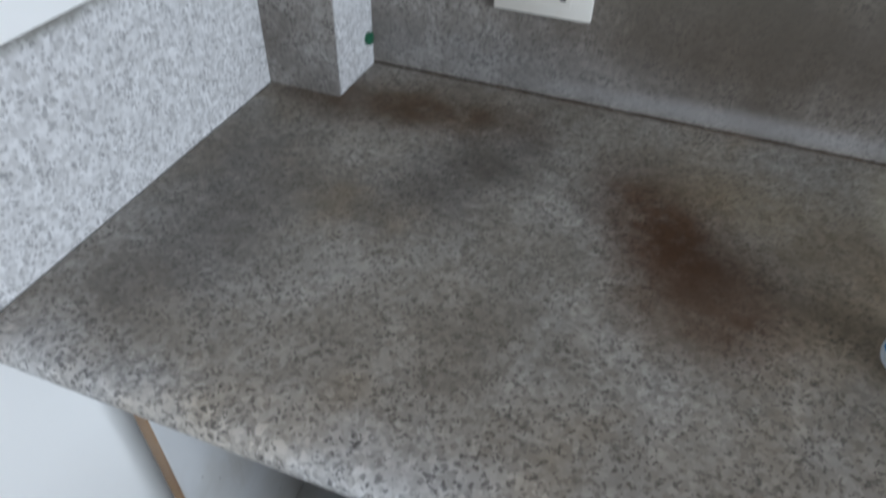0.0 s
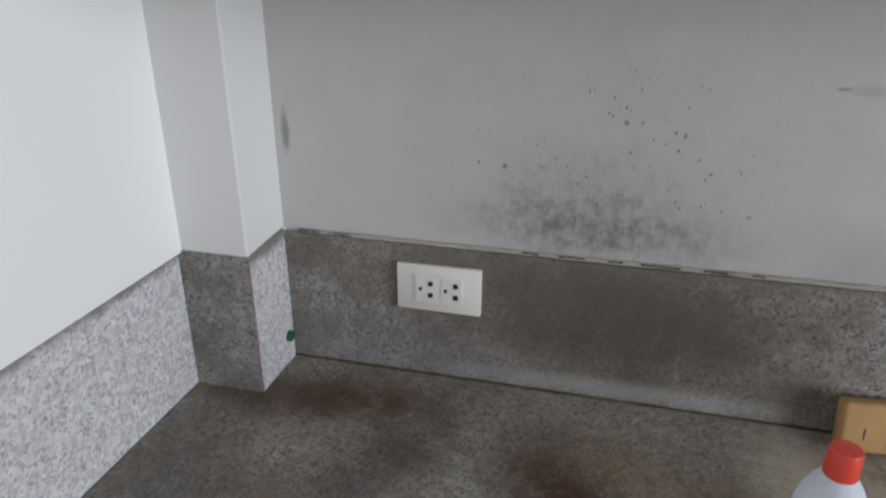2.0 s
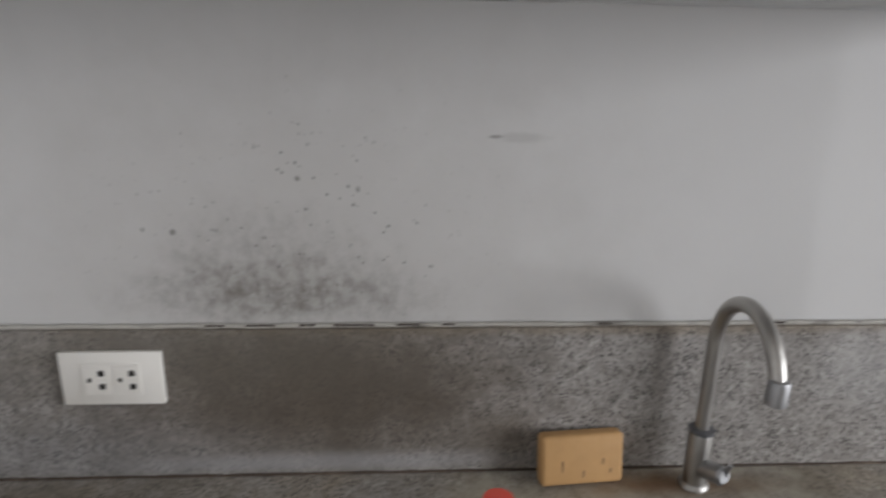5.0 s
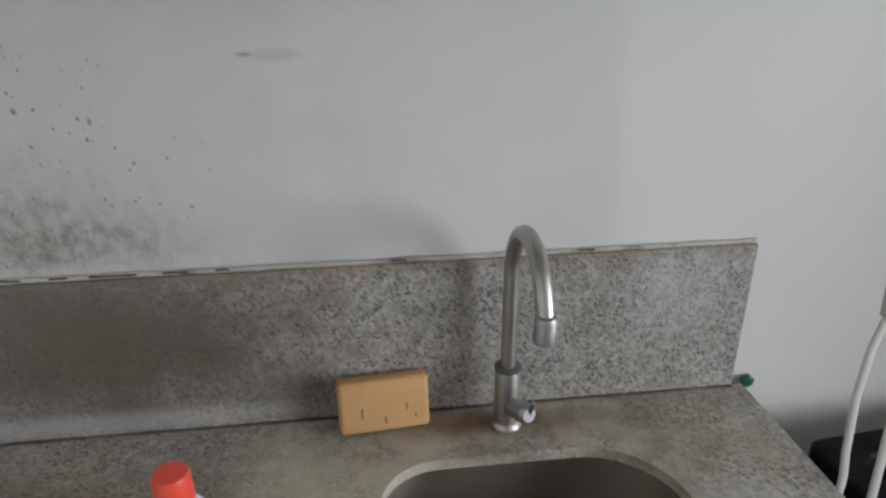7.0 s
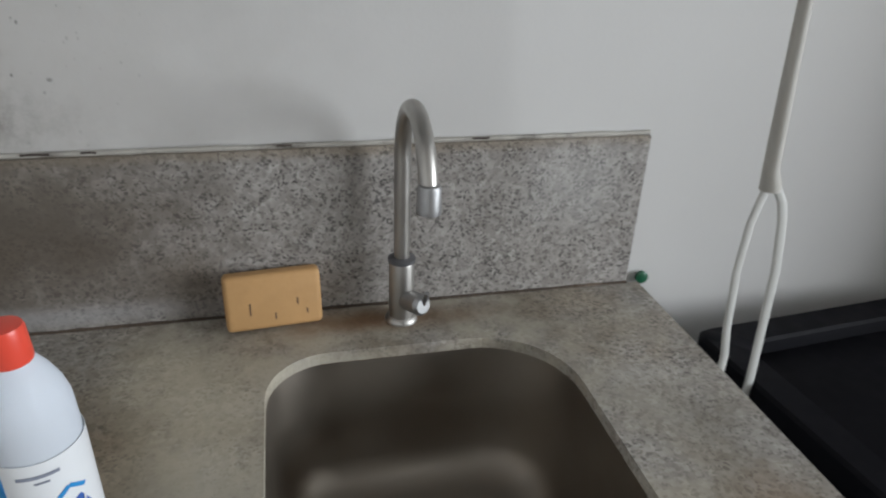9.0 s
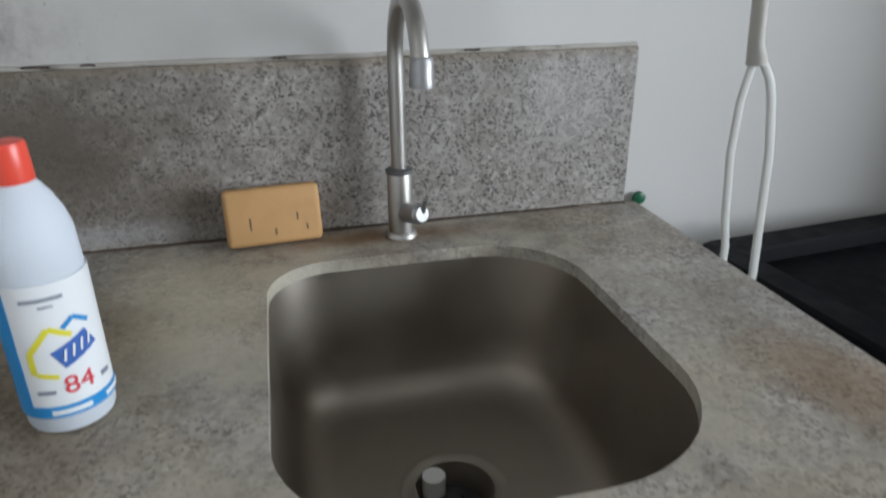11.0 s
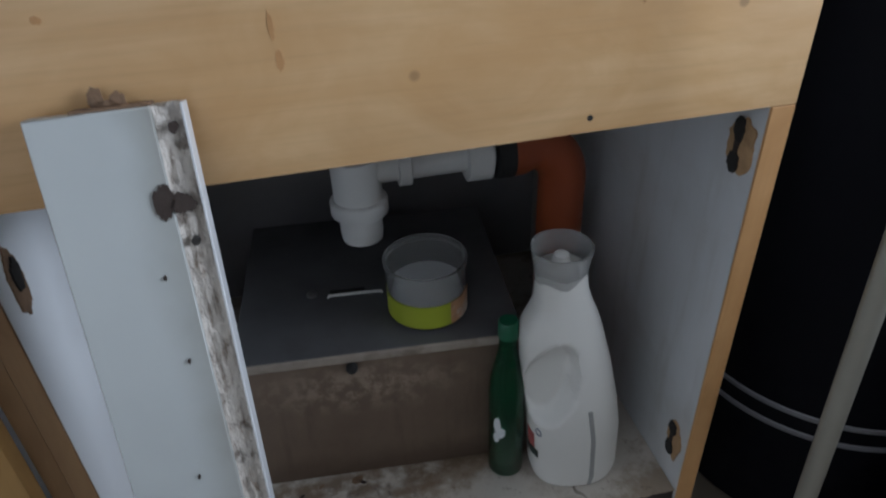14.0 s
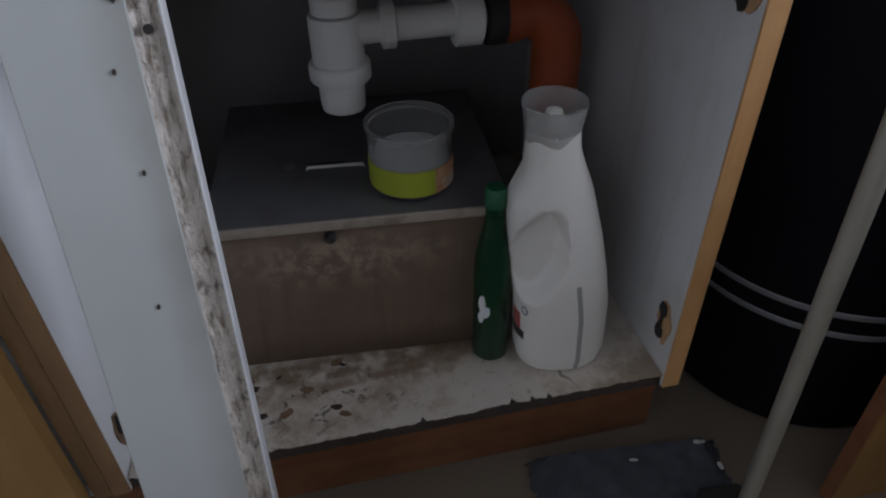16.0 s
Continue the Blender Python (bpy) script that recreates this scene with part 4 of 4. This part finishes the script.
# ---- loose board leaning on the sink cabinet ----
tilt = math.degrees(math.atan(0.265))
board = thing("loose_board", "narrow white cabinet board with a rotten edge, leaning on the cabinet", "board", (0.8315, -0.710, FLOOR))
board.scale.x = 0.885
LEN = 0.693
lean = pose(0, 0, 0, -tilt, 0, 0) @ pose(0, 0, 0, 0, -0.5, 0)
part("board_body", moved(box(0, 0.0765, 0, 0.016, 0, LEN, 0.001, 1), lean), M_BOARD, board, "scuffed white melamine face")


def rotten_strip():
    rng = random.Random(11)
    rows = []
    n = 90
    for i in range(n + 1):
        z = LEN * i / n
        left = 0.077 - rng.uniform(0, 0.0022)
        ring = [Vector((left, 0.0158, z)), Vector((left, 0.003 - rng.uniform(0, 0.002), z))]
        for k in range(1, 5):
            ring.append(Vector((0.077 + 0.0165 * k / 5, rng.uniform(0.002, 0.0058), z + rng.uniform(-0.002, 0.002))))
        ring += [Vector((0.0945, 0.003, z)), Vector((0.0945, 0.0158, z))]
        rows.append(ring)
    return loft(rows)


part("top_edge", moved(box(0.028, 0.0765, 0.0005, 0.0155, LEN, LEN + 0.002, 0.0008, 1), lean), M_CHIP, board, "bare brown top edge", smooth=0)
part("rotten_edge", moved(rotten_strip(), lean), M_ROT, board, "crumbling brown particle-board edge", smooth=20)
part("edge_lip", moved(box(0.0947, 0.0965, -0.001, 0.016, 0, LEN, 0.0004, 1), lean), M_WHITE, board, "thin white laminate lip")
for cx, cz, w, h, sd in ((0.083, 0.636, 0.010, 0.007, 21), (0.0715, 0.638, 0.007, 0.013, 22), (0.088, 0.680, 0.004, 0.004, 23)):
    part("hinge_scar", moved(moved(chip(cx, cz, w, h, sd), pose(0, -0.0012, 0)), lean), M_SCAR, board, smooth=0)
part("screw_hole", moved(moved(lathe([(0.0028, 0), (0.0028, 0.004)], 12), pose(0.0855, 0.003, 0.612, 90, 0, 0)), lean), M_DARK, board, smooth=0)
for cx, cz in ((0.0605, 0.592), (0.0625, 0.535), (0.049, 0.45)):
    part("speck", moved(moved(chip(cx, cz, 0.0013, 0.002, 31), pose(0, -0.0012, 0)), lean), M_SCAR, board, smooth=0)
part("torn_hinge", moved(moved(join(chip(0.043, LEN + 0.006, 0.005, 0.009, 41), chip(0.056, LEN + 0.004, 0.006, 0.006, 43), chip(0.049, LEN + 0.002, 0.009, 0.004, 45)), pose(0, 0.010, 0)), lean), M_CHIP, board, "torn fibres on the top edge", smooth=0)

# ---- under the sink ----
trap_box = thing("grease_trap", "dull brown metal grease trap box with a grey lid", "grease trap", (0.872, -0.392, 0.203), -4.5)
part("tank", box(0, 0.285, 0, 0.25, 0, 0.179, 0.003), M_TRAPBOX, trap_box)
part("lid", box(-0.004, 0.289, -0.006, 0.255, 0.1795, 0.189, 0.003), M_TRAPLID, trap_box, "grey sheet-metal lid")
part("lid_handle", tube([(0.092, 0.088, 0.1885), (0.093, 0.088, 0.1915), (0.150, 0.087, 0.1915), (0.151, 0.087, 0.1885)], 0.0017, 8), M_PVC, trap_box, "thin wire handle")
part("slot", box(0.094, 0.132, 0.093, 0.100, 0.1885, 0.1895), M_DARK, trap_box, "dark slot in the lid", smooth=0)
part("screw", moved(lathe([(0.006, 0.0), (0.006, 0.0025), (0.004, 0.004)], 14), pose(0.074, 0.096, 0.1885)), M_STEEL, trap_box)
# Paler strip along the lid's front edge.
part("rim_lip", box(-0.006, 0.291, -0.009, -0.0062, 0.178, 0.189, 0.001, 1), plain("pale_metal_lip", (0.36, 0.31, 0.26), 0.55, 0.2, vary=0.3, scale=40, dirt=(0.12, 0.09, 0.06), dirt_amount=0.8), trap_box, "lighter front lip")
part("bolt", moved(lathe([(0.006, 0), (0.006, 0.005), (0.004, 0.008)], 14), pose(0.112, -0.0005, 0.166, 90, 0, 0)), M_RUBBER, trap_box)

drain_pipe = thing("bottle_trap", "white plastic bottle trap and waste pipe below the sink", "waste pipe", (1.019, -0.272, 0.438))
part("trap_body", lathe([(0.0255, 0.05), (0.0265, 0.052), (0.0265, 0.097), (0.0255, 0.100), (0.018, 0.101)], 32), M_PVC, drain_pipe)
part("trap_nut", lathe([(0.030, 0.034), (0.0315, 0.036), (0.0315, 0.050), (0.030, 0.052), (0.0268, 0.053)], 32), M_PVC, drain_pipe)
part("trap_cup", lathe([(0.018, 0.0), (0.0225, 0.002), (0.0235, 0.01), (0.0235, 0.034)], 32), M_PVC, drain_pipe)
part("top_nut", lathe([(0.018, 0.1012), (0.0225, 0.102), (0.0228, 0.117), (0.0215, 0.119), (0.012, 0.1195)], 24), M_PVC, drain_pipe)
part("arm", tube([(0.02, 0, 0.084), (0.10, 0, 0.084), (0.155, 0, 0.084)], 0.0165, 24), M_PVC, drain_pipe)
for x0, x1, r in ((0.044, 0.058, 0.0235), (0.118, 0.146, 0.028)):
    part("ring_nut", tube([(x0, 0, 0.084), (x0 + 0.001, 0, 0.084), (x1 - 0.001, 0, 0.084), (x1, 0, 0.084)], [r - 0.002, r, r, r - 0.002], 12 if r < 0.025 else 28), M_PVC, drain_pipe)
part("rubber_sleeve", tube([(0.150, 0, 0.084), (0.152, 0, 0.084), (0.17, 0, 0.084)], [0.027, 0.030, 0.030], 24), M_RUBBER, drain_pipe)
elbow = [(0.165, 0.004, 0.084), (0.185, 0.006, 0.084)] + [(0.190 + 0.046 * math.sin(radians(a)), 0.008, 0.039 + 0.045 * math.cos(radians(a))) for a in range(10, 91, 10)] + [(0.236, 0.008, 0.0), (0.236, 0.008, -0.16), (0.236, 0.008, -0.228)]
part("orange_elbow", tube(elbow, [0.0315] * 2 + [0.0275] * 9 + [0.0275] * 3, 28), M_ORANGE, drain_pipe, "orange drain elbow running down")
part("tail_pipe", tube([(0, 0.0, 0.118), (0, 0.0, 0.135), (0.001, 0.013, 0.155), (0.002, 0.025, 0.175), (0.002, 0.025, 0.235)], 0.0118, 20), M_PVC, drain_pipe)

tub = thing("plastic_tub", "empty clear plastic tub with a green paper label", "tub", (1.073, -0.358, 0.3925))
tub.scale = (0.95, 0.95, 0.97)
part("tub_wall", lathe([(0.036, 0.0), (0.042, 0.002), (0.0435, 0.006), (0.0435, 0.062), (0.0455, 0.064), (0.0455, 0.069), (0.0435, 0.0695), (0.0425, 0.066), (0.0422, 0.006), (0.04, 0.004)], 40), M_CLEAR, tub)
part("tub_floor", lathe([(0.0415, 0.033), (0.0415, 0.0345), (0.03, 0.0352), (0.01, 0.0348)], 36), M_LABEL, tub, "pale dished floor of the tub")
lab = part("tub_label", wrapped(sheet(-0.1, 0.03, 0.006, 0.034, nx=36), 0.0438), plain("green_paper", (0.36, 0.42, 0.03), 0.5, vary=0.08), tub, "lime green paper label")
part("picture_panel", wrapped(sheet(0.018, 0.056, 0.006, 0.034, -0.0008, -0.0004, nx=12), 0.0438), plain("food_picture", (0.55, 0.30, 0.16), 0.5, vary=0.5, scale=90, dirt=(0.75, 0.70, 0.62), dirt_amount=0.9), lab, "brown and white picture panel")

gb = thing("green_bottle", "small dark green glass bottle standing in the cabinet", "bottle", (1.140, -0.430, 0.203))
part("glass", lathe([(0.017, 0), (0.0195, 0.003), (0.0195, 0.12), (0.018, 0.14), (0.0125, 0.165), (0.0095, 0.18), (0.0095, 0.2)], 28), M_GREENGLASS, gb)
part("cap", lathe([(0.0105, 0.196), (0.0105, 0.214), (0.009, 0.216)], 24), M_GREEN, gb)
part("label_scrap", wrapped(join(chip(-0.017, 0.084, 0.0045, 0.013, 51), chip(-0.013, 0.074, 0.0065, 0.008, 53), chip(-0.018, 0.066, 0.004, 0.009, 55)), 0.0212), M_LABEL, gb, "torn white label scrap", smooth=0)

jug = thing("detergent_jug", "white plastic detergent jug with a clear measuring cap", "jug", (1.212, -0.446, 0.203), -8)


def jug_point(z, t, out=0.0):
    keys = [(0.0, -0.038, 0.038, 0.030), (0.004, -0.045, 0.045, 0.036), (0.02, -0.049, 0.049, 0.039), (0.08, -0.052, 0.0465, 0.039), (0.12, -0.057, 0.040, 0.037), (0.165, -0.062, 0.030, 0.034),
            (0.195, -0.064, 0.0215, 0.031), (0.213, -0.063, 0.0165, 0.029), (0.226, -0.057, 0.012, 0.0275), (0.240, -0.051, 0.006, 0.0255), (0.260, -0.050, -0.001, 0.0240), (0.279, -0.049, -0.003, 0.0230)]
    zs, *cols = zip(*keys)
    a, b, d = (float(np.interp(z, zs, c)) for c in cols)
    cx, w, c, q = (a + b) / 2, (b - a) / 2 + out, math.cos(t), math.sin(t)
    x, y = cx + w * math.copysign(abs(c) ** 0.8, c), (d + out) * math.copysign(abs(q) ** 0.8, q)
    # oval grip hollow on both broad sides
    u = ((z - 0.153) / 0.053) ** 2 + ((x + 0.036 - 0.12 * (z - 0.153)) / 0.026) ** 2
    return Vector((x, y * (1 - 0.66 * max(0.0, min(1.0, (1.05 - u) * 2.6))), z))


def jug_rings():
    return [[jug_point(z, 2 * math.pi * i / 110) for i in range(110)] for z in list(np.linspace(0, 0.01, 4)) + list(np.linspace(0.015, 0.279, 64))]


def jug_patch(z0, z1, a0, a1, out=0.0007):
    n = 8
    return loft([[jug_point(z0 + (z1 - z0) * k / n, radians(a0), out), jug_point(z0 + (z1 - z0) * k / n, radians((a0 + a1) / 2), out), jug_point(z0 + (z1 - z0) * k / n, radians(a1), out),
                  jug_point(z0 + (z1 - z0) * k / n, radians(a1), -0.001), jug_point(z0 + (z1 - z0) * k / n, radians((a0 + a1) / 2), -0.001), jug_point(z0 + (z1 - z0) * k / n, radians(a0), -0.001)] for k in range(n + 1)])


part("jug_body", loft(jug_rings()), M_JUG, jug, smooth=60)
part("measuring_cap", moved(lathe([(0.0236, 0.268), (0.0242, 0.272), (0.0275, 0.295), (0.0288, 0.303), (0.0274, 0.303), (0.0260, 0.295), (0.0228, 0.275)], 32, False, False), pose(-0.027, 0, 0)), M_FROST, jug, "clear flared measuring cap")
part("pour_tip", moved(lathe([(0.014, 0.2785), (0.0095, 0.285), (0.007, 0.294), (0.003, 0.296)], 20), pose(-0.027, 0, 0)), M_JUG, jug)
part("level_strip", jug_patch(0.006, 0.122, 279, 284), plain("grey_strip", (0.33, 0.33, 0.32), 0.4), jug, "grey see-through level strip")
part("red_print", jug_patch(0.056, 0.078, 186, 206), plain("faded_red_print", (0.42, 0.10, 0.09), 0.5, vary=0.4, scale=120, dirt=(0.70, 0.66, 0.62), dirt_amount=0.9), jug, "faded red printed label patch")
part("dark_label", jug_patch(0.044, 0.055, 182, 214, 0.0009), plain("dark_green_print", (0.03, 0.045, 0.035), 0.5), jug, "dark label edge")


def ring_mark():
    """A small printed ring on the broad side of the jug."""
    rows = []
    for i in range(25):
        t = 2 * math.pi * i / 24
        rows.append([jug_point(0.086 + r * math.cos(t), radians(217 + 1000 * r * math.sin(t)), o) for r, o in ((0.0058, 0.0002), (0.0058, 0.0009), (0.0042, 0.0009), (0.0042, 0.0002))])
    return loft(rows, False, False)


part("ring_mark", ring_mark(), M_GREYPRINT, jug, "small dark printed ring")

# ---- beside the worktop ----
tie = thing("hanging_strap", "white plastic straps hanging from a beige sleeve by the wall", "strap", (1.367, -0.18, 1.052))
part("sleeve", tube([(0, 0, 0), (0.0, 0, 0.006), (-0.004, 0, 0.02), (-0.010, 0.0, 0.10), (-0.016, 0.0, 0.20), (-0.022, 0.0, 0.75), (-0.022, 0.0, CEIL - 1.050)], [0.010, 0.010, 0.0078, 0.0068, 0.006, 0.006, 0.006], 14), M_SLEEVE, tie)


def strap(points, w, t):
    """A soft flat tape with rounded edges along points."""
    pts = [Vector(p) for p in points]
    return loft([[p + Vector((w * math.cos(a), t * math.sin(a), 0)) for a in (2 * math.pi * k / 12 for k in range(12))] for p in pts])


part("strap", strap([(-0.004, 0, 0.0), (-0.011, 0, -0.035), (-0.0125, 0, -0.09), (-0.006, 0, -0.16), (0.0, 0, -0.195), (0.003, 0, -0.45), (0.003, 0, FLOOR - 1.050)], 0.0050, 0.0022), M_STRAP, tie)
part("strap", strap([(0.006, 0, 0.005), (0.019, 0, -0.015), (0.025, 0, -0.035), (0.034, 0, -0.09), (0.042, 0, -0.23), (0.04, 0, -0.5), (0.04, 0, FLOOR - 1.050)], 0.0058, 0.0022), M_STRAP, tie)

bin_ = thing("black_bin", "round black metal bin with two thin silver bands", "bin", (1.605, -0.352, FLOOR))
part("bin_body", lathe([(0.165, 0), (0.172, 0.006), (0.19, 0.3), (0.205, 0.730), (0.205, 0.737), (0.2, 0.740)], 64), M_BLACK, bin_)
for z in (0.176, 0.206):
    r = 0.172 + 0.018 * z / 0.3
    part("band", lathe([(r + 0.0005, z - 0.004), (r + 0.0022, z - 0.003), (r + 0.0024, z + 0.003), (r + 0.0008, z + 0.004)], 64, False, False), M_BAND, bin_, "thin silver band")
tray = thing("black_tray", "square black tray with a raised rim on the bin", "tray", (1.675, -0.298, FLOOR + 0.7405), 5)
part("tray_floor", box(-0.232, 0.232, -0.232, 0.232, 0, 0.012, 0.002), M_BLACK, tray)
part("rim", loft([rounded_rect(-o, o, -o, o, 0.02, z, 6) for o, z in ((0.233, 0.0), (0.25, 0.002), (0.25, 0.03), (0.246, 0.034), (0.21, 0.034), (0.206, 0.03), (0.206, 0.0125))], False, False), M_BLACK, tray)

def ragged_pad():
    rng = random.Random(17)
    nx, ny = 46, 20
    bm = bmesh.new()
    rows = []
    for j in range(ny + 1):
        row = []
        for i in range(nx + 1):
            u, v = i / nx, j / ny
            rim = min(u, 1 - u, v, 1 - v)
            z = 0.027 * min(1.0, rim * 9 + 0.12) + rng.uniform(-0.0018, 0.0018) + 0.002 * math.sin(u * 31) * math.sin(v * 9)
            fray = rng.uniform(-0.004, 0.004) if rim == 0 else 0.0
            row.append(bm.verts.new((-0.12 + 0.235 * u + fray, -0.055 + 0.1 * v + fray, max(0.002, z))))
        rows.append(row)
    for ra, rb in zip(rows, rows[1:]):
        for i in range(nx):
            bm.faces.new((ra[i], ra[i + 1], rb[i + 1], rb[i]))
    ex = bmesh.ops.extrude_face_region(bm, geom=bm.faces[:])
    for q in ex["geom"]:
        if isinstance(q, bmesh.types.BMVert):
            q.co.z = 0.0008
    bmesh.ops.recalc_face_normals(bm, faces=bm.faces)
    return bm


mop = thing("mop", "flat grey-blue mop with a metal pole, standing on the floor", "mop", (1.293, -0.534, FLOOR), -6)
part("pad", ragged_pad(), M_MOP, mop, smooth=50)
for fx, fy, w, h, sd in ((0.0, 0.015, 0.006, 0.0022, 72), (0.085, 0.03, 0.012, 0.003, 73), (0.098, -0.005, 0.003, 0.006, 74)):
    part("lint", moved(chip(0, 0, w, h, sd, 20), pose(fx, fy, 0.0288, -90, 0, 0)), M_STRAP, mop, "pale scrap of lint", smooth=0)
part("hinge_block", box(0.05, 0.10, -0.09, -0.04, 0.020, 0.05, 0.006), M_RUBBER, mop)
part("pole", tube([(0.090, -0.07, 0.045), (0.074, -0.07, 0.42), (0.049, -0.07, 1.0)], 0.0088, 18), M_POLE, mop)

side_board = thing("wooden_panel", "brown wooden panel standing on the floor", "panel", (1.500, -0.61, FLOOR))
part("panel_body", box(0, 0.3, 0, 0.018, 0.0, 0.40, 0.002), wood("dark_panel_wood", (0.20, 0.105, 0.03), (0.28, 0.155, 0.05), 2, 0.5), side_board)
part("panel_edge", box(-0.0022, -0.0002, 0.0005, 0.0175, 0.001, 0.399), M_KICK, side_board, "dark edge strip", smooth=0)
